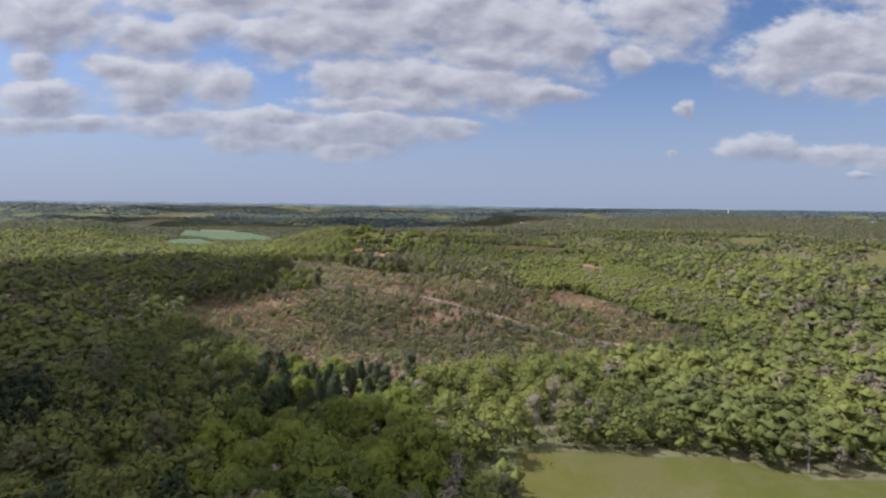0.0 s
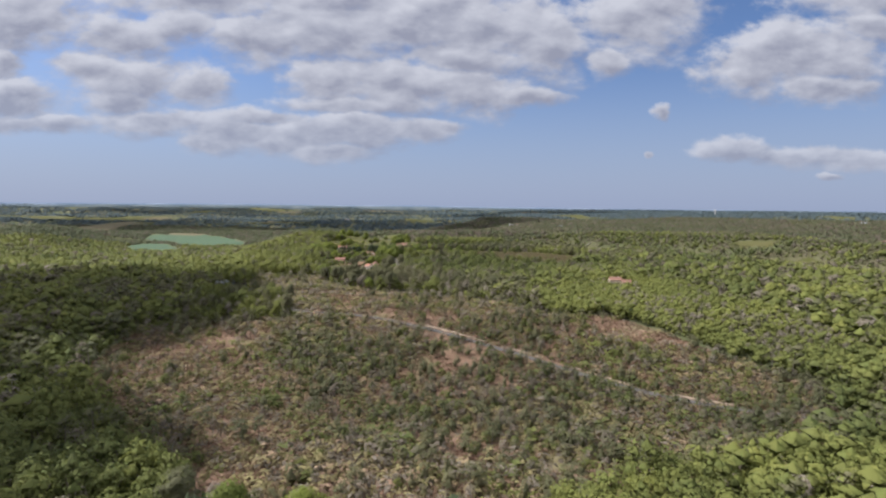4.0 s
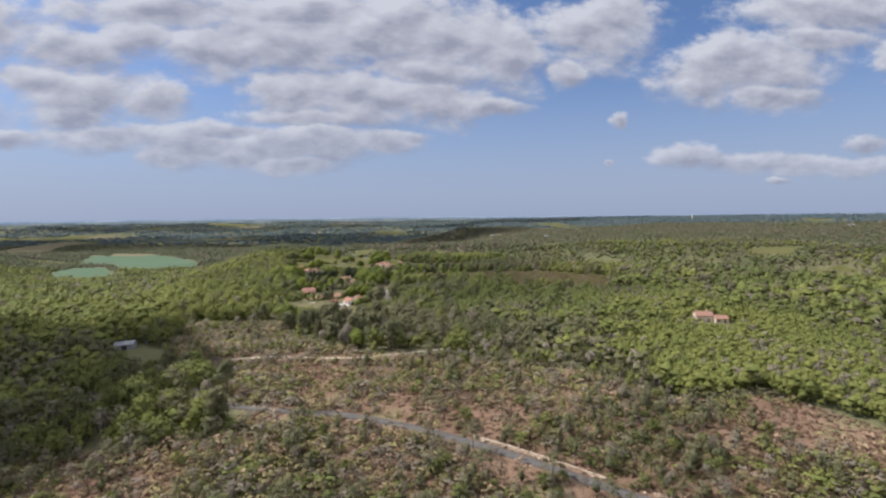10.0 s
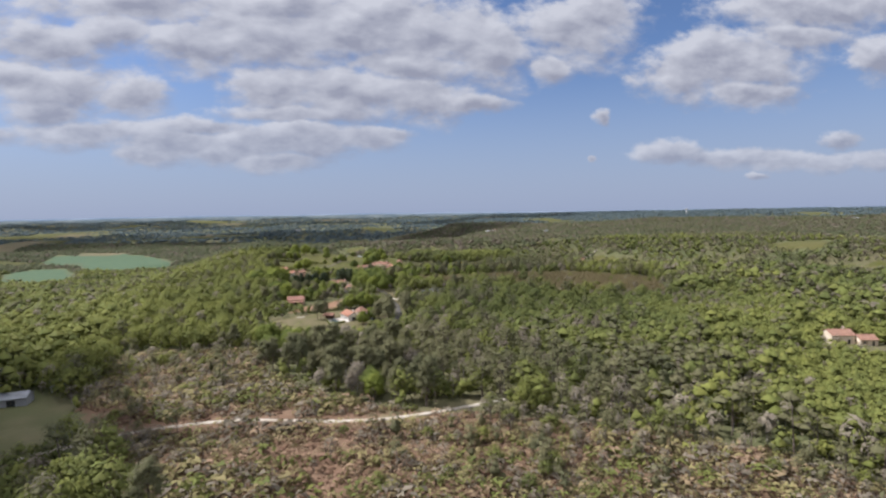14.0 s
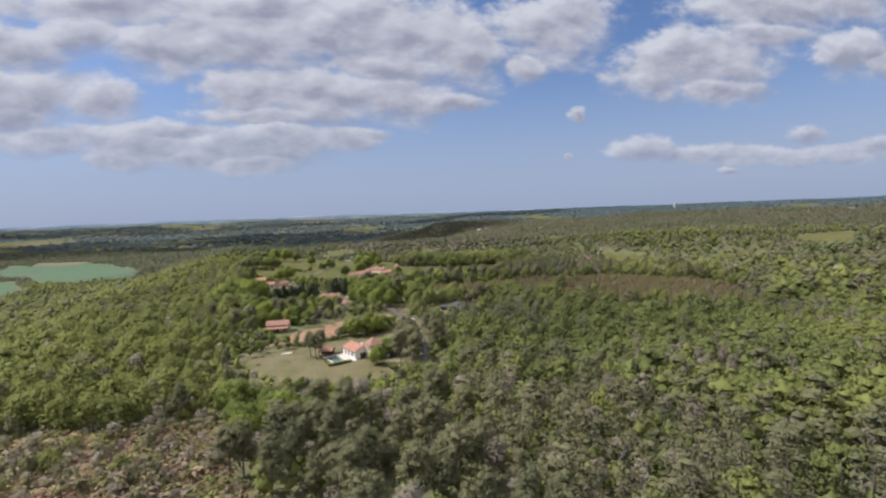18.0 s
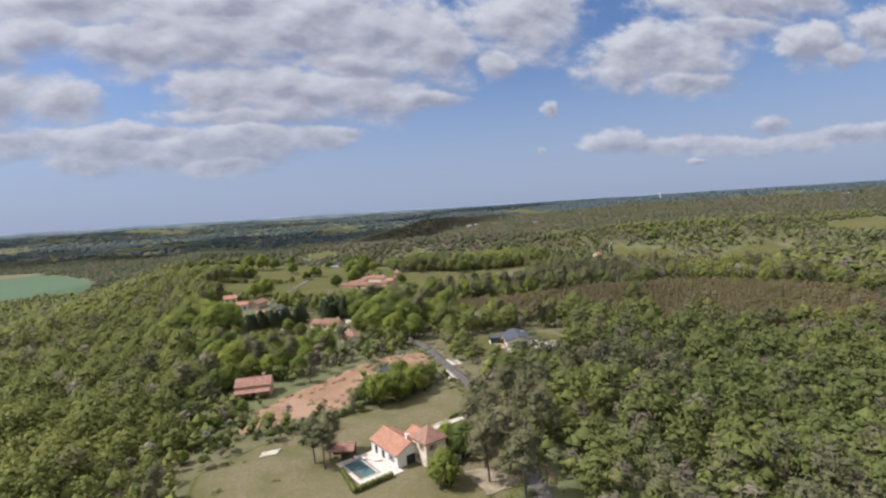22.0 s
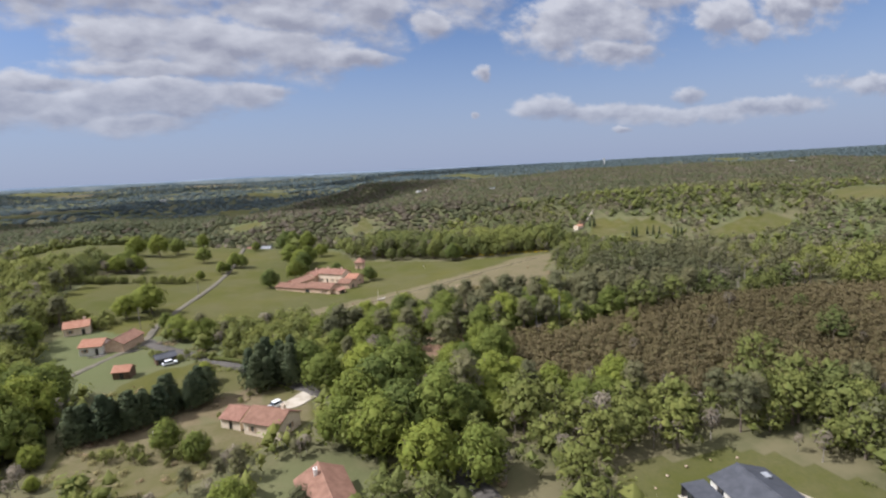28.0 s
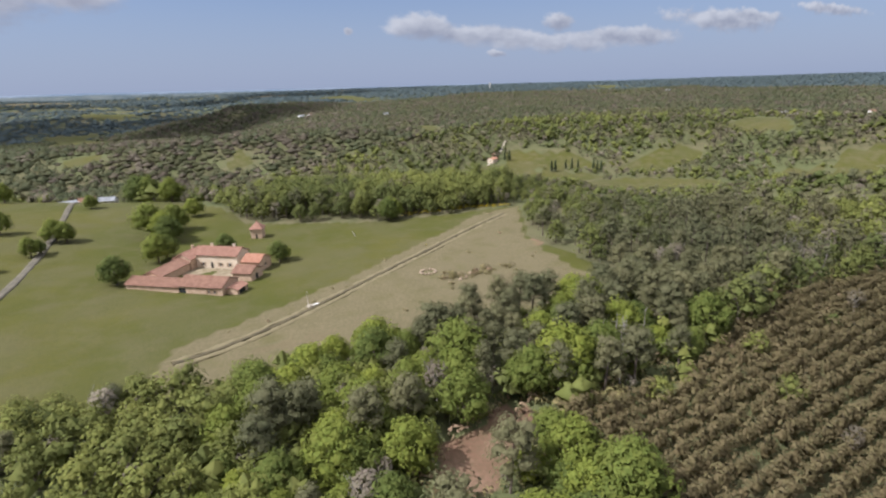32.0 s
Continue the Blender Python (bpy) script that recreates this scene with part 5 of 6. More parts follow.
def gable_roof(parent, L, W, H, rise, mat, over=0.45, z0=0.0, x0=0.0, y0=0.0, rib=0.42):
    """Two slopes with rows of canal tiles, and a ridge."""
    run, half = math.hypot(W / 2, rise), L / 2 + over * 0.6
    tilt = math.degrees(math.atan2(rise, W / 2))
    for side in (0, 1):
        n = int(2 * half / rib)
        top = [] if mat is SLATE else [(half - (i * 0.5 + 0.25) * 2 * half / n, 0.13 if i % 2 else 0.25) for i in range(2 * n)]
        edge = [(-half, 0.0), (half, 0.0), (half, 0.13), *top, (-half, 0.13)]
        s = Solid().hull([(a, -over, b) for a, b in edge][::-1], [(a, run, b) for a, b in edge][::-1])
        o = part("roof", s, mat, parent)
        o.matrix_basis = pose(x0, y0, z0, 0, 0, 180 * side) @ pose(0, -W / 2, H, tilt)
    s = Solid().hull([(-half, -0.2, 0), (-half, 0.2, 0), (-half, 0.1, 0.2), (-half, -0.1, 0.2)][::-1], [(half, -0.2, 0), (half, 0.2, 0), (half, 0.1, 0.2), (half, -0.1, 0.2)][::-1])
    o = part("ridge", s, mat, parent)
    o.matrix_basis = pose(x0, y0, z0 + H + rise + 0.08)


def hip_roof(parent, L, W, H, rise, mat, over=0.5):
    """Four slopes meeting in a point or a short ridge."""
    r = max(0.0, (L - W) / 2)
    a, b = L / 2 + over, W / 2 + over
    low, top = [(-a, -b), (a, -b), (a, b), (-a, b)], [(-r, 0), (r, 0), (r, 0), (-r, 0)]
    for i in range(4):
        j = (i + 1) % 4
        p = [(*low[i], H - 0.25), (*low[j], H - 0.25), (*top[j], H + rise), (*top[i], H + rise)]
        s = Solid().hull(p, [(x, y, z + 0.14) for x, y, z in p])
        part("roof", s, mat, parent)
    part("finial", Solid().post(0, 0, H + rise, H + rise + 0.6, 0.16, 0.05), mat, parent)


def chimney(parent, x, y, z, h, mat=RENDER_CREAM):
    s = Solid().box(x - 0.4, x + 0.4, y - 0.3, y + 0.3, z, z + h).box(x - 0.48, x + 0.48, y - 0.38, y + 0.38, z + h, z + h + 0.14)
    c = part("chimney", s, mat, parent)
    part("chimney_pot", Solid().post(x, y, z + h + 0.14, z + h + 0.5, 0.14, 0.11), TILE, c)


def house(name, x, y, yaw, L, W, H, rise, wall_mat, roof_mat, label, category="house", gaps=None, shutters=SHUTTER, stacks=1, hip=False, group="", z=None):
    h = base(name, x, y, yaw, label, category, group, z)
    if gaps is None:
        gaps, n = [], max(1, int(L / 3.2))
        for i in range(n):
            at = (i + 0.5) * L / n - L / 2
            if i == n // 2:
                gaps += [(0, at, 1.1, -0.05, 2.15), (2, at, 1.0, 1.0, 2.1)]
            else:
                gaps += [(0, at, 1.0, 0.95, 2.15), (2, at, 1.0, 0.95, 2.15)]
            if H > 4.6:
                gaps += [(0, at + 0.01, 0.9, 3.3, 4.4)] if False else []
        gaps += [(1, 0, 1.0, 0.95, 2.15), (3, 0, 1.0, 0.95, 2.15)]
    walls(h, L, W, H, 0 if hip else rise, wall_mat, gaps)
    for g in gaps:
        gap_fill(h, L, W, g, shutters, TIMBER)
    part("floor_slab", Solid().box(-L / 2 + 0.36, L / 2 - 0.36, -W / 2 + 0.36, W / 2 - 0.36, -0.2, 0.02), PAVING, h)
    if hip:
        hip_roof(h, L, W, H, rise, roof_mat)
    else:
        gable_roof(h, L, W, H, rise, roof_mat)
    for i in range(stacks):
        chimney(h, L * (0.28 - 0.55 * i), W * 0.12, H + rise * 0.6, rise * 0.4 + 0.8, wall_mat)
    return h


# the villa with its tower and pool
VY = -66
house("villa", -70.2, 608.4, VY, 11.6, 7.0, 3.0, 1.7, RENDER_WHITE, NEW_TILE, "white rendered villa with bright orange tile roof", gaps=[(0, -3.6, 1.3, 0.0, 2.15), (0, -0.4, 1.3, 0.0, 2.15), (0, 3.2, 1.2, 0.9, 2.15), (1, 0, 2.4, 0.0, 2.2), (2, -2, 1.0, 0.9, 2.1)], shutters=METAL)
house("villa_wing", -64.4, 610.4, VY, 6.0, 5.2, 2.9, 1.3, RENDER_WHITE, NEW_TILE, "white side wing with orange tile roof beside the villa", "house", gaps=[(2, 0, 1.0, 0.9, 2.1)], stacks=0)
house("tower_house", -63.6, 603.4, VY, 5.2, 5.2, 5.6, 2.4, RENDER_CREAM, TILE, "square cream tower with a pointed red tile roof", "tower", gaps=[(0, 0.9, 0.9, 3.5, 4.7), (1, -0.9, 0.9, 3.5, 4.7), (1, 1.0, 0.9, 0.9, 2.1), (0, -0.9, 0.9, 0.9, 2.1)], stacks=0, hip=True)
t = base("paved_terrace", -77.2, 604.4, VY, "pale paved terrace round the swimming pool", "terrace")
slab = Solid().box(0, 0.93, 0, 0.93, -0.4, 0.16).mesh("paving_slab", PAVING)
for i in range(14):
    for j in range(10):
        x0, y0 = -6.5 + i * 0.95, -4.6 + j * 0.95
        if not (-5.2 < x0 + 0.47 < 3.9 and -4.1 < y0 + 0.47 < 0.7):
            o = new("paving_slab", slab)
            o.parent = t
            o.location = (x0, y0, 0.012 * ((i * 7 + j * 3) % 3))
p = base("swimming_pool", -77.2, 604.4, VY, "dark blue-green swimming pool with pale stone rim", "pool")
part("water", Solid().box(-4.8, 3.4, -3.7, 0.3, -0.3, 0.05), POOL, p)
s = Solid()
for a in ((-5.15, 3.75, -4.05, -3.7), (-5.15, 3.75, 0.3, 0.65), (-5.15, -4.8, -3.7, 0.3), (3.4, 3.75, -3.7, 0.3)):
    s.box(*a, -0.3, 0.24)
part("rim", s, CHALK, p)
s = Solid()
for r in (0.45, 0.9):
    n = 20
    for i in range(n):
        a, b = 2 * math.pi * i / n, 2 * math.pi * (i + 1) / n
        s.hull([(-0.7 + math.cos(q) * k, -1.7 + math.sin(q) * k, 0.052) for q, k in ((a, r), (b, r), (b, r + 0.12), (a, r + 0.12))],
               [(-0.7 + math.cos(q) * k, -1.7 + math.sin(q) * k, 0.066) for q, k in ((a, r), (b, r), (b, r + 0.12), (a, r + 0.12))])
part("pool_cover_mark", s, METAL, p, "pale rings on the pool cover")
p = base("pool_house", -82.4, 611.6, -14, "open timber pool house with a red tile roof", "shed")
for px in (-2.6, 0, 2.6):
    for py in (-1.5, 1.5):
        part("post", Solid().box(px - 0.1, px + 0.1, py - 0.1, py + 0.1, -0.5, 2.3), TIMBER, p)
part("back_wall", Solid().box(-2.7, 2.7, 1.6, 1.8, -0.5, 2.3), TIMBER, p)
gable_roof(p, 5.6, 3.6, 2.3, 0.9, OLD_TILE)
for i, (cx, cy) in enumerate(((-79.6, 609.2), (-77.8, 608.4), (-75.2, 606.6))):
    c = base("sun_lounger", cx, cy, VY + 20 * i, "white plastic sun lounger on the terrace", "lounger", "loungers by the pool", z=float(ground_z(cx, cy)) + 0.18)
    part("bed", Solid().box(-0.9, 0.35, -0.3, 0.3, 0.26, 0.33), RENDER_WHITE, c)
    part("backrest", Solid().hull([(0.35, -0.3, 0.26), (0.9, -0.3, 0.62), (0.9, 0.3, 0.62), (0.35, 0.3, 0.26)], [(0.35, -0.3, 0.33), (0.88, -0.3, 0.7), (0.88, 0.3, 0.7), (0.35, 0.3, 0.33)]), RENDER_WHITE, c)
    for lx, ly in ((-0.8, -0.25), (-0.8, 0.25), (0.3, -0.25), (0.3, 0.25)):
        part("leg", Solid().box(lx - 0.03, lx + 0.03, ly - 0.03, ly + 0.03, -0.03, 0.26), RENDER_WHITE, c)

COTTAGE = (-66.4, 661.2)
# the two-roofed house, the slate cottage, the dark-roofed bungalow
h = house("long_house", -108.6, 665.0, -1, 10.6, 6.4, 3.6, 1.6, STONE, OLD_TILE, "old stone house with a weathered brown tile roof")
gable_roof(h, 10.2, 3.4, 2.3, 0.35, OLD_TILE, y0=-4.5)
for px in (-4.6, -1.5, 1.5, 4.6):
    part("porch_post", Solid().box(px - 0.1, px + 0.1, -6.0, -5.8, -0.6, 2.3), TIMBER, h)
house("slate_cottage", COTTAGE[0], COTTAGE[1], 8, 7.6, 5.6, 2.8, 2.0, RENDER_WHITE, SLATE, "small white cottage with a blue-grey slate roof", "house", stacks=0)
h = house("bungalow", -12.0, 686.4, 79, 13.2, 9.8, 2.75, 1.5, RENDER_WHITE, SLATE, "modern white bungalow with a dark slate roof", gaps=[(2, -4.2, 1.6, 0.0, 2.2), (2, -1.0, 1.6, 0.0, 2.2), (2, 2.4, 1.6, 0.0, 2.2), (3, -2, 1.2, 0.9, 2.1), (3, 2, 2.2, 0.0, 2.1), (0, 0, 1.2, 0.9, 2.1)], shutters=None, stacks=0)
part("skylight", Solid().box(3.0, 4.4, -3.4, -2.4, 3.55, 3.8), METAL, h)
v = base("veranda", -19.4, 691.6, 79, "black framed veranda with a dark sheet roof", "veranda")
part("roof", Solid().hull([(-2.9, -2.1, 2.45), (2.9, -2.1, 2.45), (2.9, 2.1, 2.25), (-2.9, 2.1, 2.25)], [(-2.9, -2.1, 2.57), (2.9, -2.1, 2.57), (2.9, 2.1, 2.37), (-2.9, 2.1, 2.37)]), SLATE, v)
for px in (-2.7, 0, 2.7):
    part("post", Solid().box(px - 0.07, px + 0.07, 1.9, 2.04, -0.4, 2.3), RUBBER, v)
    part("glazing", Solid().box(px - 1.25, px + 1.25, 1.94, 1.97, 0.1, 2.2) if px == 0 else Solid().box(px - 0.02, px + 0.02, -1.8, 1.85, 0.1, 2.2), GLASS, v)
part("plinth", Solid().box(-3.1, 3.1, -2.1, 2.4, -0.6, 0.12), PAVING, v)
d = base("timber_deck", -19.3, 684.6, 79, "reddish wooden deck before the bungalow", "deck")
for i in range(16):
    part("plank", Solid().box(-3.3, 3.3, -1.6 + i * 0.21, -1.6 + i * 0.21 + 0.19, -0.3, 0.1), STONE if i % 5 == 4 else SHUTTER, d)


def patch(name, pts, mat, label, category, lift=0.14):
    """A laid surface with a raised edge, following the ground."""
    cx, cy = sum(q[0] for q in pts) / len(pts), sum(q[1] for q in pts) / len(pts)
    rows, n = [], len(pts) * 6
    ring = []
    for i in range(n):
        a, b = pts[i // 6], pts[(i // 6 + 1) % len(pts)]
        u = (i % 6) / 6
        ring.append((a[0] + (b[0] - a[0]) * u, a[1] + (b[1] - a[1]) * u))
    v, f = [], []
    for k, s in enumerate((1.0, 0.985, 0.66, 0.33, 0.02)):
        for i, (x, y) in enumerate(ring):
            w = s + (0.07 * math.sin(i * 1.7 + cx) + 0.06 * math.sin(i * 0.83 + cy) if s > 0.5 else 0)
            qx, qy = cx + (x - cx) * w, cy + (y - cy) * w
            v.append((qx, qy, float(ground_z(qx, qy)) + (lift if k else -0.5)))
    for k in range(4):
        for i in range(n):
            j = (i + 1) % n
            f.append((k * n + i, k * n + j, (k + 1) * n + j, (k + 1) * n + i))
    me = bpy.data.meshes.new(name)
    me.from_pydata(v, [], f)
    me.materials.append(mat)
    me.update()
    return tagged(new(name, me), label, category, kind="structure")


patch("forecourt", [(-7.5, 678.0), (-8.2, 673.4), (-2.4, 671.8), (2.0, 676.0), (2.8, 682.0), (-4.6, 683.4)], CHALK, "pale gravel forecourt beside the bungalow", "forecourt", 0.4)
patch("garden_path", [(-27, 671.6), (-18, 671.6), (-14.2, 675.5), (-16.4, 679.4), (-19.2, 678.8), (-17.6, 675.0), (-26.6, 674.0)], CHALK, "pale gravel path in front of the bungalow", "path", 0.45)
for i, (ax, ay, bx, by) in enumerate(((-7.6, 678.6, -8.6, 673.2), (-8.6, 673.2, -2.2, 671.4), (-2.2, 671.4, 2.6, 676.2), (-5.6, 692.4, -3.8, 684.2))):
    w = base("garden_wall", (ax + bx) / 2, (ay + by) / 2, math.degrees(math.atan2(by - ay, bx - ax)), "low white rendered garden wall", "wall", "garden walls of the bungalow")
    k = math.hypot(bx - ax, by - ay) / 2
    part("masonry", Solid().box(-k, k, -0.12, 0.12, -0.8, 0.95), RENDER_WHITE, w)
    part("coping", Solid().box(-k - 0.05, k + 0.05, -0.17, 0.17, 0.95, 1.02), CHALK, w)

# the hamlet
FIRS = [(-123, 758), (-98.5, 770.5)]
h = house("farmhouse", -83.4, 748.6, -41, 9.6, 7.2, 3.1, 1.8, RENDER_CREAM, TILE, "cream rendered farmhouse with a clay tile roof")
house("farmhouse_annex", -90.2, 754.6, -41, 5.4, 6.2, 2.6, 1.4, RENDER_CREAM, OLD_TILE, "lower annex of the farmhouse under brown tiles", stacks=0)
house("tiled_house", -75.6, 715.4, 95, 13.5, 8.0, 2.9, 1.9, RENDER_WHITE, TILE, "white house under a broad red-brown tile roof")
house("orange_house", -148.6, 853.6, 8, 8.0, 6.4, 3.0, 1.7, RENDER_CREAM, NEW_TILE, "house with a bright new orange tile roof")
house("cottage", -136.4, 826.6, -12, 7.0, 6.2, 2.9, 1.5, RENDER_WHITE, NEW_TILE, "white cottage with an orange tile roof", stacks=0)
house("barn", -128.4, 828.6, 70, 11.5, 6.2, 3.0, 1.6, STONE, TILE, "stone barn with a red tile roof beside the road", "barn", gaps=[(2, 2.6, 2.4, 0.0, 2.4), (2, -2.4, 2.4, 0.0, 2.4)], stacks=0)
house("garden_shed", -122.4, 798.2, -12, 4.6, 3.8, 2.3, 1.1, TIMBER, NEW_TILE, "small timber shed with an orange tile roof", "shed", gaps=[(0, 0, 1.1, 0.0, 1.95)], stacks=0)
house("lean_shed", -113.2, 807.0, 20, 5.6, 3.6, 2.1, 0.8, TIMBER, SLATE, "open grey-roofed shelter in the garden", "shed", gaps=[(0, -1.3, 2.0, 0.0, 1.9), (0, 1.3, 2.0, 0.0, 1.9)], stacks=0)
patch("drive", [(-74, 768), (-71, 763), (-78, 757), (-87, 757.5), (-87, 761), (-80, 762)], CHALK, "pale gravel drive leading to the farmhouse", "drive", 0.2)
patch("yard", [(-122, 835), (-116, 829), (-124, 822), (-134, 819), (-137, 821), (-128, 827)], ASPHALT, "grey yard before the barn", "yard", 0.2)
patch("field_slab", [(-109, 758), (-105, 759.5), (-104, 756.5), (-108, 755)], PAVING, "pale concrete slab in the garden", "slab", 0.3)

# the courtyard farm: u along its front, v to its back
FARM, FU, FV = (-77.3, 910.7), (0.71, -0.704), (0.704, 0.71)
FZ = -0.55


def farm_block(name, u0, u1, v0, v1, H, rise, label, along_u=True, gaps=(), mat=TILE, stacks=0, wall_mat=STONE):
    cu, cv = (u0 + u1) / 2, (v0 + v1) / 2
    x, y = FARM[0] + FU[0] * cu + FV[0] * cv, FARM[1] + FU[1] * cu + FV[1] * cv
    L, W = (u1 - u0, v1 - v0) if along_u else (v1 - v0, u1 - u0)
    return house(name, x, y, -44.8 + (0 if along_u else 90), L, W, H, rise, wall_mat, mat, label, "farm building", gaps=list(gaps), stacks=stacks, group="ranges of the courtyard farm", z=FZ)


farm_block("farm_range", 0, 19.4, 0, 7.0, 2.7, 1.5, "long low ochre stone range with a red tile roof")
farm_block("farm_range", 19.6, 35, -0.2, 8.6, 3.3, 1.9, "ochre stone gatehouse range with a red tile roof", gaps=[(0, -6.4, 2.6, 0.0, 2.5), (0, 3.0, 0.9, 1.2, 2.2), (0, 5.0, 0.9, 1.2, 2.2), (2, 0, 1.0, 1.0, 2.1)])
farm_block("farm_range", 0.2, 7.2, 7.2, 21.6, 2.9, 1.6, "stone side range of the farm under red tiles", False)
farm_block("farm_range", 0.8, 7.8, 21.8, 31.5, 4.0, 1.9, "taller side range of the farm under red tiles", False, [(0, 0, 1.0, 1.0, 2.2), (0, 3, 1.0, 1.0, 2.2)], OLD_TILE, 1)
farm_block("farm_dwelling", 8.0, 24.5, 24.5, 32.5, 5.0, 2.0, "tall stone farm dwelling facing the courtyard", True, [(0, -5.5, 1.0, 0.9, 2.2), (0, -2, 1.1, 0.0, 2.3), (0, 1.5, 1.0, 0.9, 2.2), (0, 5, 1.0, 0.9, 2.2)], OLD_TILE, 2, RENDER_CREAM)
farm_block("farm_range", 26.5, 33.5, 24.0, 31.5, 3.2, 1.7, "small stone outbuilding with a red tile roof", True, [(1, 0, 1.0, 1.0, 2.0)], NEW_TILE)
farm_block("farm_range", 29.5, 36.5, 13.5, 20.5, 3.0, 1.6, "small stone outbuilding beside the farm", True, [(1, 0, 1.6, 0.0, 2.2)], TILE)
farm_block("cart_shed", 35.2, 39.0, 1.5, 7.0, 2.2, 0.7, "open cart shed built against the farm", False, [(0, 0, 3.4, 0.0, 2.0)], OLD_TILE)
fx, fy = FARM[0] + FU[0] * 18 + FV[0] * 16.5, FARM[1] + FU[1] * 18 + FV[1] * 16.5
c = base("courtyard", fx, fy, -44.8, "worn earth and gravel courtyard inside the farm", "courtyard", z=FZ)
part("gravel", Solid().box(-10.6, 11.2, -7.8, 7.9, -0.8, 0.12), DIRT, c)
house("dovecote", -25.5, 950.6, -30, 4.8, 4.8, 4.4, 2.6, STONE, OLD_TILE, "square stone dovecote with a pointed tile roof", "dovecote", gaps=[(0, 0, 0.9, 0.0, 1.9), (0, 0.01, 0.5, 3.0, 3.5)][:1], stacks=0, hip=True)

# houses further off
h = house("white_house", 145.0, 509.0, -12, 9.5, 7.5, 4.0, 1.8, RENDER_CREAM, TILE, "cream house with a red-brown roof among the trees")
house("white_house_wing", 152.6, 503.6, -14, 7.0, 6.0, 2.8, 1.5, RENDER_CREAM, TILE, "cream side wing with a red-brown roof", stacks=0)
house("tin_shed", -172.4, 491.6, 12, 8.5, 6.0, 2.8, 1.2, METAL, METAL, "grey sheet-metal shed at the edge of the wood", "shed", gaps=[(0, 0, 2.4, 0.0, 2.3)], stacks=0)
house("tin_shed", -165.6, 506.4, 35, 8.0, 5.0, 3.0, 0.8, METAL, SLATE, "dark open shed at the edge of the wood", "shed", gaps=[(0, -1.8, 2.6, 0.0, 2.3), (0, 1.8, 2.6, 0.0, 2.3)], stacks=0)
FAR_HOUSES = [(324, 1228, 20, 12, 3.6, 1, 0), (333, 1236, 60, 8, 3, 1, 1), (-102, 1142, 5, 14, 2.6, 0, 2), (-90, 1118, 10, 9, 3, 0, 1), (-79, 1107, -20, 10, 2.8, 0, 2), (-136, 1200, 0, 12, 3, 0, 2),
              (279, 1803, 10, 14, 5, 0, 2), (300, 1812, 50, 12, 5, 0, 1), (415, 1690, -20, 12, 4, 0, 2), (96, 1545, 15, 11, 3.5, 1, 1), (-420, 2850, 0, 22, 6, 0, 2), (800, 1120, 20, 13, 4, 0, 2), (858, 1030, -10, 12, 4, 0, 1),
              (1480, 1785, 0, 18, 5, 0, 2), (-500, 923, 15, 18, 3.6, 0, 2), (-520, 960, -30, 12, 3.6, 1, 1), (-279, 612, 5, 10, 3, 0, 2), (-266, 586, 40, 9, 3, 0, 1), (-613, 1024, 10, 16, 4, 1, 1)]
for i, (hx, hy, yaw, L, H, wall, roof) in enumerate(FAR_HOUSES):
    house("far_house", hx, hy, yaw, L, L * 0.62, H, 1.8, (RENDER_WHITE, RENDER_CREAM)[wall], (NEW_TILE, TILE, METAL)[roof], "white house in the distance, " + ("orange-roofed", "red-roofed", "grey-roofed")[roof], stacks=0, group="houses in the distance")


# parked cars
def car(x, y, yaw, paint, label):
    c = base("car", x, y, yaw, label, "car", z=float(ground_z(x, y)) + 0.2)
    L, W = 4.1, 1.72
    prof = [(-2.05, 0.35), (-2.0, 0.75), (-1.2, 0.9), (1.7, 0.95), (2.02, 0.8), (2.05, 0.35)]
    part("body", Solid().hull([(a, -W / 2, b) for a, b in prof], [(a, W / 2, b) for a, b in prof]), paint, c)
    low, high = [(-1.15, 0.88), (1.75, 0.93), (1.3, 1.42), (-0.45, 1.45)], 0.13
    part("glasshouse", Solid().hull([(a, -W / 2 + 0.06 + (b > 1) * high, b) for a, b in low], [(a, W / 2 - 0.06 - (b > 1) * high, b) for a, b in low]), GLASS, c)
    part("roof", Solid().box(-0.5, 1.35, -W / 2 + 0.17, W / 2 - 0.17, 1.43, 1.5), paint, c)
    for wx in (-1.28, 1.25):
        for wy in (-0.78, 0.78):
            w = part("wheel", Solid().wheel((wx, wy, 0.31), 0.31, 0.2), RUBBER, c)
            part("hubcap", Solid().wheel((wx, wy + (0.1 if wy > 0 else -0.1), 0.31), 0.19, 0.03), METAL, w)
    for wy in (-0.62, 0.62):
        part("headlight", Solid().box(-2.07, -1.98, wy - 0.16, wy + 0.16, 0.62, 0.76), METAL, c)
        part("tail_light", Solid().box(2.0, 2.07, wy - 0.14, wy + 0.14, 0.68, 0.84), TILE, c)
    return c


car(-82.6, 759.6, 35, PAINT_WHITE, "white hatchback parked on the gravel drive")
car(-63.4, 733.4, 20, METAL, "silver car parked under the oaks")
car(-111.5, 803.6, 200, PAINT_WHITE, "white car beside the garden shelter")
car(-57.6, 601.0, 60, RUBBER, "dark car on the villa's drive")

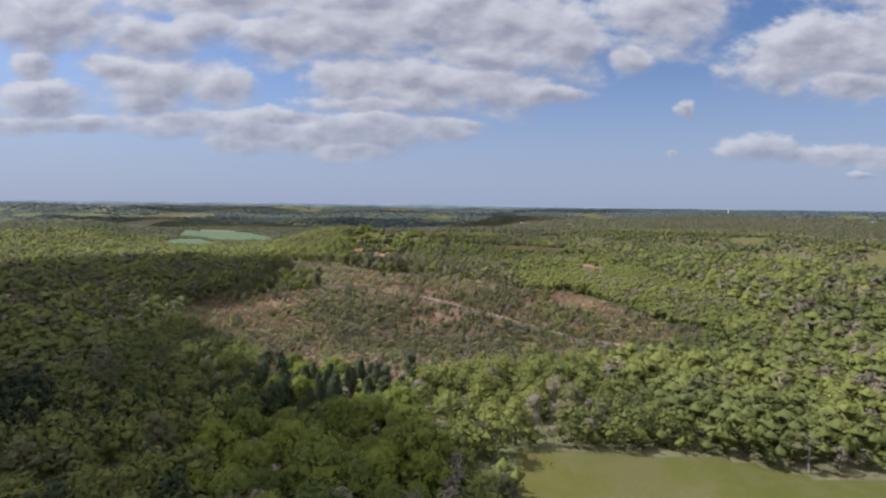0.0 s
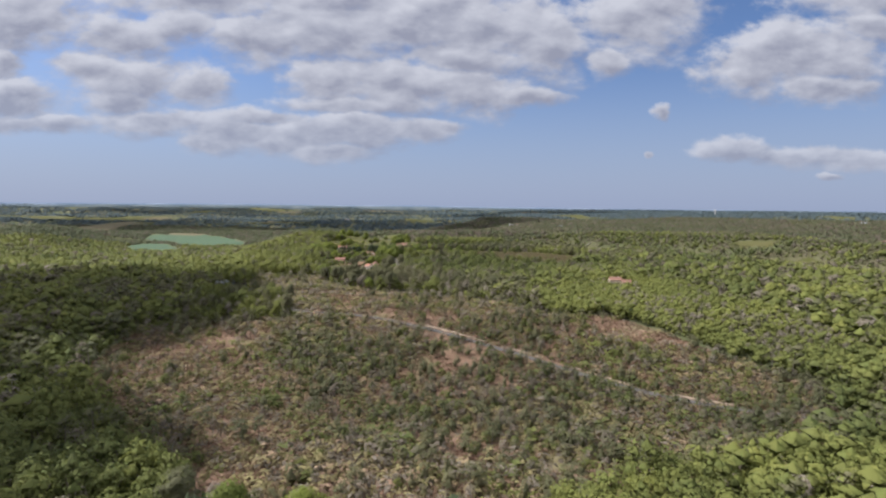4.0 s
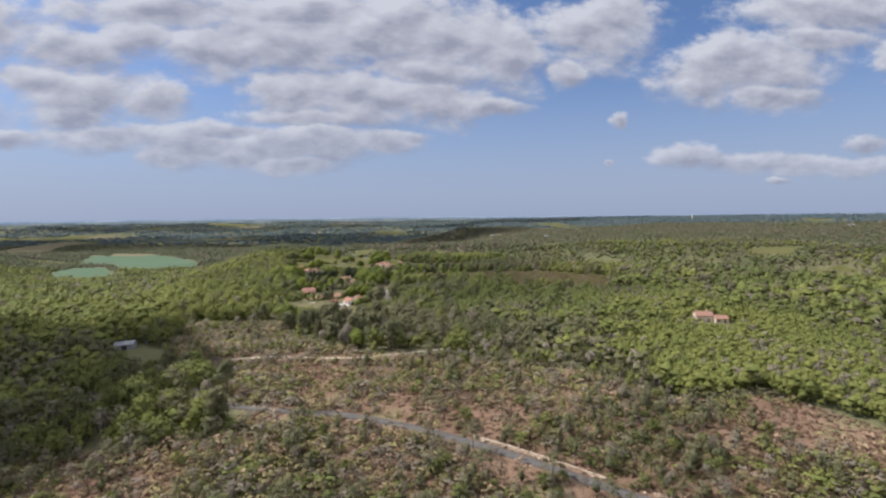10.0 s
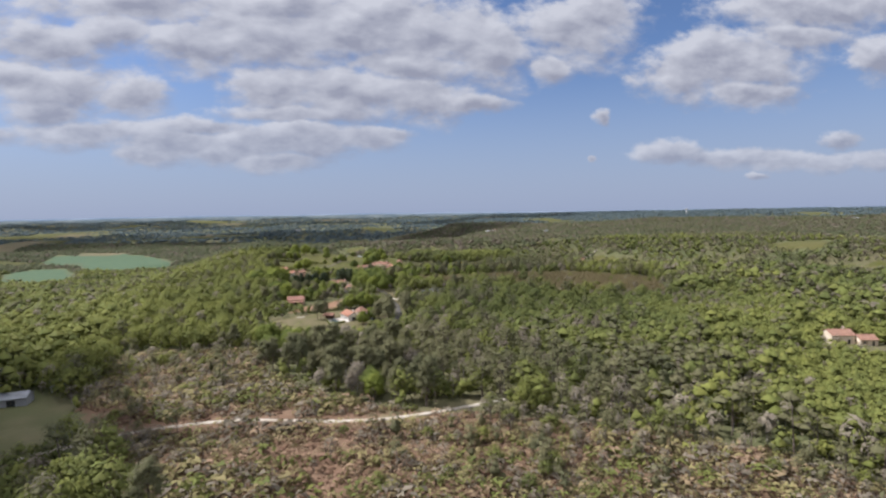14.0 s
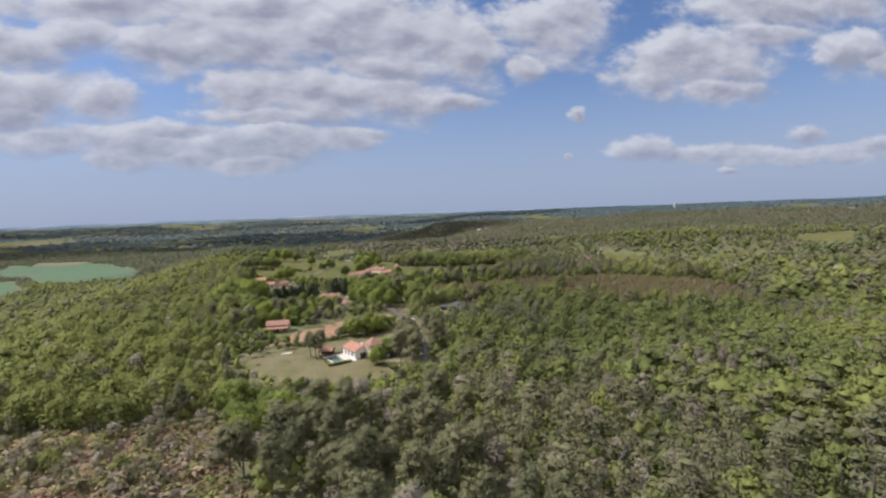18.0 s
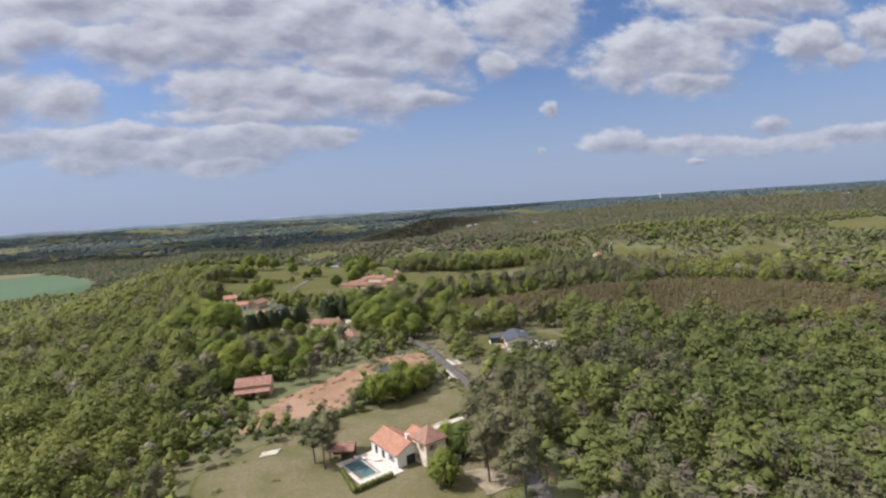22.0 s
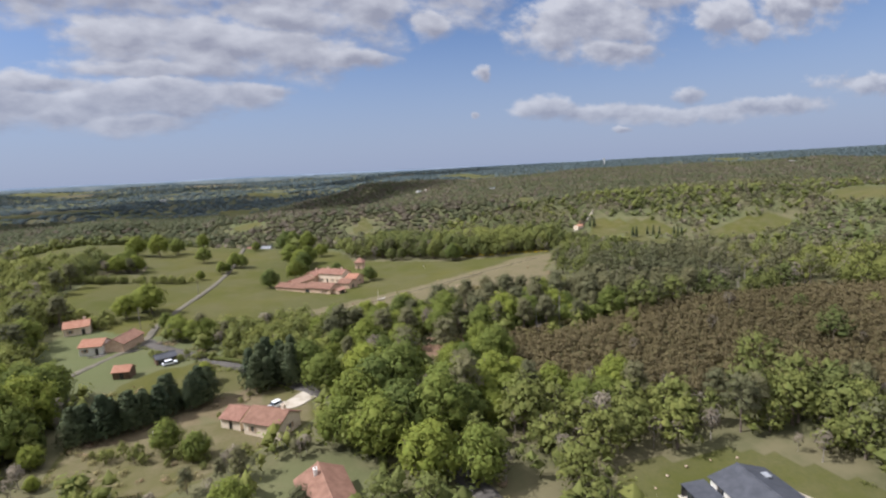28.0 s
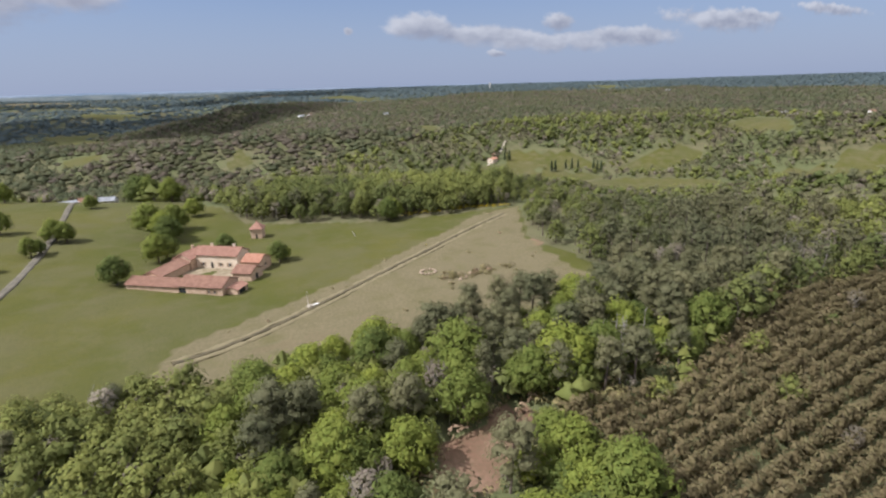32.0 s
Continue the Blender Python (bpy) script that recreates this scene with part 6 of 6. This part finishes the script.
# dark conifers in the hamlet: a ragged garden row, and a tall clump behind the farmhouse
g = np.random.default_rng(17)
for i in range(26):
    u = i / 25
    stand(3, FIRS[0][0] + (FIRS[1][0] - FIRS[0][0]) * u + g.normal(0, 0.8), FIRS[0][1] + (FIRS[1][1] - FIRS[0][1]) * u + g.normal(0, 1.2), g.uniform(0.7, 1.1), "dark green conifer in a garden row", "conifers along the garden", g.uniform(1.15, 1.6))
for i in range(15):
    stand(3, g.uniform(-89, -75), g.uniform(771, 781), g.uniform(0.95, 1.35), "tall dark conifer behind the farmhouse", "conifers behind the farmhouse", g.uniform(1.0, 1.4))
# trees on the farm's meadows and in the gardens
for x, y, s in ((-79.5, 917, 0.95), (-65.5, 936, 1.0), (-62, 941, 0.8), (-64.4, 976, 1.15), (-58.4, 963, 1.05), (-54, 981, 1.2), (-60, 969, 1.1), (-42, 934, 0.7), (-27.8, 911, 0.62), (-25.4, 912.5, 0.5),
                (-98.4, 985, 0.95), (-95, 983, 0.8), (-61.5, 1094, 1.5), (-56, 1088, 1.3), (-47, 1058, 1.3), (-86, 1051, 0.7), (-127, 1096, 1.0), (-119, 1008, 0.9), (-105.5, 966, 0.6), (-103, 968, 0.55),
                (-43, 1004, 0.9), (31.2, 936.5, 1.0), (34, 938, 0.9), (-150, 1040, 1.2), (-165, 1046, 1.3), (-140, 1052, 1.1), (-116, 950, 0.5), (-132, 880, 0.9), (-128, 874, 1.0), (-136, 868, 0.9)):
    stand(0, x, y, s * 1.35, "rounded green tree standing in the meadow", "meadow trees")
for x, y, s in ((-62.6, 592.5, 0.85), (-59, 606, 0.75), (-56, 603, 0.8), (-71, 640, 0.9), (-66, 642, 1.0), (-61, 646, 1.0), (-74, 644, 0.8), (-64, 650, 1.0), (-57, 652, 0.7), (-53, 657, 0.6), (-100, 784, 0.7),
                (-66, 741, 1.2), (-70, 735, 0.9), (-64, 727, 1.0), (-49, 712, 1.0), (-57, 716, 1.1), (-58, 731, 1.2), (-61, 745, 1.2), (-51, 729, 1.1), (-46, 737, 1.2), (-70, 764, 1.0), (-73, 775, 1.0), (-60, 759, 1.1), (-54, 748, 1.2), (-83, 789, 0.9), (-98, 742, 0.7), (-104, 747, 0.8), (-118, 846, 0.7), (-158, 836, 1.1), (-160, 826, 1.2)):
    stand(0, x, y, s * (1.35 if x > -75 and y > 700 else 1.1), "leafy green garden tree beside the houses", "garden trees")
for i in range(16):
    stand(0, g.uniform(-158, -133), g.uniform(746, 786), g.uniform(1.25, 1.6), "large dark green oak beside the garden lawn", "oaks beside the gardens")
for x, y, s in ((-86.4, 607, 0.72), (-88.6, 610.6, 0.75), (-84.5, 614.6, 0.7), (-53, 596, 0.9), (-50.5, 600, 0.95), (-49, 592, 1.0), (-54, 590, 0.9), (-50, 612, 0.95), (-48, 606, 1.0), (-52, 608, 0.9), (-47.6, 618, 0.8), (-38, 600, 1.0), (-38, 611, 1.0), (-38.5, 622, 0.95), (-49, 583, 1.0)):
    stand(1, x, y, s * 1.1, "dense grey-green pine in the villa's garden", "garden trees")

# dark columns of poplar in the eastern valley, and its pale track
for x, y, s in ((338, 1222, 1.4), (343, 1219, 1.5), (395, 1131, 1.6), (398, 1128, 1.4), (401, 1125, 1.5), (360, 1163, 1.5), (363, 1160, 1.6), (378, 1158, 1.3), (384, 1154, 1.4), (389, 1149, 1.3), (175, 878, 1.1)):
    stand(3, x, y, s, "tall dark poplar in the valley", "poplars of the valley", 0.6)
ribbon("track", [(312, 1222), (326, 1232), (343, 1240), (358, 1250), (372, 1262)], 1.3, CHALK, "pale track climbing from the valley house", "track", lift=0.5)
# white stones, drive edges and small things about the villa
patch("drive", [(-45.5, 626), (-46, 623.4), (-56, 619.8), (-64, 616.0), (-65, 617.4), (-57, 621.6)], CHALK, "pale gravel drive between lawn and villa", "drive", 0.2)
patch("lay_by", [(-44, 676), (-39.5, 674), (-39.5, 668), (-43, 668)], CHALK, "pale gravel lay-by beside the lane", "lay-by", 0.25)
patch("lay_by", [(-47, 664), (-44.5, 662), (-44.5, 653), (-47.5, 655)], CHALK, "pale gravel strip beside the lane", "lay-by", 0.25)
patch("sand_pit", [(-101.5, 617.5), (-97.5, 618.2), (-97, 620.6), (-101, 620.2)], CHALK, "round pale sandy patch on the lawn", "sand", 0.18)
patch("bare_yard", [(-58, 596), (-49, 595), (-48, 587), (-56, 586)], DIRT, "bare brown yard beside the villa", "yard", 0.16)


def boulder(x, y, r, seed, label, group):
    """A rough broken stone."""
    g = np.random.default_rng(seed)
    v = ICO_V * (1 + g.normal(0, 0.16, (12, 1))) * (r, r * 0.8, r * 0.6)
    ob = new("boulder", np_mesh("boulder", v, ICO_F, [RUBBLE]))
    ob.matrix_basis = pose(x, y, float(ground_z(x, y)) + r * 0.25, 0, 0, seed * 47)
    return tagged(ob, label, "rock", group)


g = np.random.default_rng(5)
for i in range(14):
    boulder(-58.5 + g.normal(0, 1.6), 687.5 + g.normal(0, 1.3), g.uniform(0.4, 1.1), i, "pale broken rock heaped at the building plot", "heap of rocks")
for i in range(18):
    u = i / 17
    boulder(-55 - 9 * u + g.normal(0, 0.2), 623 - 4.4 * u, g.uniform(0.3, 0.55), 40 + i, "pale edging stone along the drive", "edging stones of the drive")
for i in range(6):
    a = 0.35 + i * 0.36
    boulder(-12 + 15 * math.cos(a + 0.6), 692 + 9 * math.sin(a + 0.6), g.uniform(0.25, 0.4), 70 + i, "white edging stone round the bungalow's lawn", "edging stones of the lawn")
c, n = along(ROAD_HEATH, 2.2)
for i in list(range(42, 58)) + list(range(62, 70)) + list(range(80, 88)):
    q = c[i] + n[i] * (3.0 + g.normal(0, 0.5))
    boulder(float(q[0]), float(q[1]), float(g.uniform(0.3, 0.75)), 100 + i, "pale broken stone on the road's bank", "rubble of the road's bank")


def hedge(pts, wide, high, label):
    """A clipped hedge along a line."""
    c, n = along(pts, 0.9)
    b, g = Build(), np.random.default_rng(int(pts[0][0] * 3) % 97 + 2)
    for (x, y) in c:
        z = float(ground_z(x, y))
        b.ball(g, (x, y, z + high * 0.45), (wide * 0.5, wide * 0.5, high * 0.5), 0.12)
        b.leaves(g, (x, y, z + high * 0.5), (wide * 0.6, wide * 0.6, high * 0.55), 22, 0.2)
    v, f, s, o = b.done()
    o = v - np.vstack(b.c)
    o /= np.linalg.norm(o, axis=1)[:, None] + 0.01
    return tagged(new("hedge", np_mesh("hedge", v, f, [OAK], tint=np.full(len(v), 0.35), outward=o)), label, "hedge")


hedge([(-80.6, 595.2), (-73.0, 598.6)], 1.3, 1.3, "clipped green hedge at the end of the pool")
hedge([(-82.8, 604.6), (-80.6, 595.4)], 1.1, 1.2, "clipped green hedge along the pool")
hedge([(-67, 743), (-63, 728), (-66, 716)], 1.6, 2.0, "dark green hedge beside the tiled house")
hedge([(-54, 624), (-47, 629)], 1.0, 0.9, "low green hedge along the drive")
hedge([(-100, 803), (-92, 797), (-86, 790)], 1.4, 1.6, "rough green hedge along the lane")


# ---- small things in the fields ----


def utility_pole(x, y, yaw, high):
    p = base("utility_pole", x, y, yaw, "grey wooden utility pole with a crossarm", "pole", "utility poles")
    part("shaft", Solid().post(0, 0, -0.8, high, 0.15, 0.1), PALE_BARK, p)
    part("crossarm", Solid().box(-0.7, 0.7, -0.06, 0.06, high - 0.5, high - 0.38), TIMBER, p)
    for k in (-0.6, 0, 0.6):
        part("insulator", Solid().post(k, 0, high - 0.38, high - 0.2, 0.05, 0.04, 6), RENDER_WHITE, p)


utility_pole(-128, 851, 20, 8.5)
utility_pole(-113, 905, 20, 8.0)
utility_pole(84, 113, 80, 8.5)
w = base("water_tower", 1530, 2772, 0, "white concrete water tower on the far ridge", "water tower")
part("shaft", Solid().post(0, 0, -2, 20, 2.6, 2.1, 16), RENDER_WHITE, w)
part("tank", Solid().post(0, 0, 20, 24, 2.6, 5.6, 20).post(0, 0, 24, 26.5, 5.6, 5.4, 20), RENDER_WHITE, w)
part("roof", Solid().post(0, 0, 26.5, 27.6, 5.5, 0.8, 20), METAL, w)
m = base("salt_stand", -33.8, 859.8, 12, "pale concrete well head with a thin post", "well")
part("base_block", Solid().box(-0.9, 0.9, -0.7, 0.7, -0.3, 0.5).post(0.1, 0, 0.5, 0.75, 0.5, 0.4), CHALK, m)
part("post", Solid().post(-0.5, 0.3, 0.5, 5.0, 0.09, 0.06), PAVING, m)
part("trough", Solid().box(1.0, 2.6, -0.4, 0.3, -0.2, 0.45), RENDER_WHITE, m)
m = base("marker_stake", 8.8, 925.3, 0, "leaning white marker stake in the meadow", "stake")
part("shaft", Solid().hull([(-0.15, -0.15, -0.3), (0.15, -0.15, -0.3), (0.15, 0.15, -0.3), (-0.15, 0.15, -0.3)], [(-1.0, -0.1, 2.0), (-0.75, -0.1, 2.0), (-0.75, 0.1, 2.0), (-1.0, 0.1, 2.0)]), RENDER_WHITE, m)
for i in range(16):
    a = i * 0.3927
    boulder(8.4 + 2.6 * math.cos(a), 864.1 + 2.4 * math.sin(a), 0.42 + 0.2 * ((i * 7) % 3) / 2, 200 + i, "pale stone in a ring on the dry meadow", "ring of stones")
for i in range(12):
    boulder(9 + i * 1.1 + g.normal(0, 0.7), 850 + i * 0.35 + g.normal(0, 0.7), g.uniform(0.3, 0.75), 230 + i, "pale field stone on the dry meadow", "field stones")
n = 26
thicket("field_bushes", shrub, 0, g.uniform(6, 33, n), 849 + g.normal(3, 2.5, n), g.uniform(0.5, 1.2, n), [SHRUB, BARK], "low scrub bushes among the field stones", "shrubs", g)


def dead_tree(x, y, high, lean, label):
    """A tall bare trunk with broken limbs."""
    t = base("dead_tree", x, y, 57 * x, label, "tree", "dead trees at the plantation's edge")
    b, q = Build(), np.random.default_rng(int(abs(x * 10)))
    top = np.array((lean, 0.4 * lean, high))
    b.tube((0, 0, -0.5), top * 0.5 + (0.15, 0.1, 0), 0.2, 0.14, 6)
    b.tube(top * 0.5 + (0.15, 0.1, 0), top, 0.14, 0.03, 5)
    for i in range(9):
        s = top * q.uniform(0.4, 0.97)
        b.tube(s, s + q.normal(0, 1.1, 3) * (1, 1, 0.4) + (0, 0, 0.7), 0.05, 0.012, 3)
    v, f, s, o = b.done()
    o = new("trunk", np_mesh("trunk", v, f, [PALE_BARK]))
    o.parent = t
    return t


for i in range(13):
    dead_tree(8.3 + g.normal(0, 5), 786 + g.normal(0, 3), g.uniform(8, 13), g.normal(0, 1.2), "pale dead pine trunk at the plantation's edge")
for i in range(12):
    dead_tree(90 + g.normal(0, 7), 790 + g.normal(0, 3), g.uniform(9, 13), g.normal(0, 0.8), "pale dead trunk among the pines")

# weeds and bushes over the bare plots, the gardens and along the lane
for poly, n, lo, hi, leaf, label in ((VILLA_EARTH, 60, 0.3, 0.8, SHRUB, "scattered weeds on the bare building plot"), (YARD_EARTH, 40, 0.3, 0.8, SHRUB, "scattered weeds on the bare building plot"),
                                     (HAMLET_LAWN, 120, 0.25, 0.8, SHRUB, "low shrubs and flower beds in the gardens"), (VILLA_LAWN, 30, 0.3, 0.7, OAK, "small clipped shrubs on the villa's lawn"),
                                     (BLACK_LAWN, 14, 0.3, 0.6, OAK, "small shrubs on the bungalow's lawn"), (FARM_DRY, 60, 0.2, 0.6, SHRUB, "tussocks and thistles on the dry meadow")):
    px, py = np.array([q[0] for q in poly]), np.array([q[1] for q in poly])
    x, y = g.uniform(px.min(), px.max(), n * 4), g.uniform(py.min(), py.max(), n * 4)
    edge_of = from_line(x, y, poly + poly[:1])
    ok = inside(x, y, poly) & (g.uniform(0, 1, len(x)) < np.exp(-edge_of / 6)) & (from_line(x, y, LANE) > 3)
    for cx, cy, cr in CLEAR:
        ok &= (np.hypot(x - cx, y - cy) > cr * 0.85) | (poly is VILLA_EARTH)
    thicket("weeds", shrub, 0, x[ok][:n], y[ok][:n], g.uniform(lo, hi, len(x[ok][:n])), [leaf, BARK], label, "shrubs", g)
c, n = along(LANE, 1.6)
for side in (-3.4, 3.4):
    q = c + n * (side + g.normal(0, 0.7, (len(c), 1)))
    keep = g.uniform(0, 1, len(q)) < 0.6
    thicket("roadside_bushes", shrub, 0, q[keep, 0], q[keep, 1], g.uniform(0.3, 0.9, keep.sum()), [SHRUB if side < 0 else OAK, BARK], "rough grass and bushes along the lane", "shrubs", g)
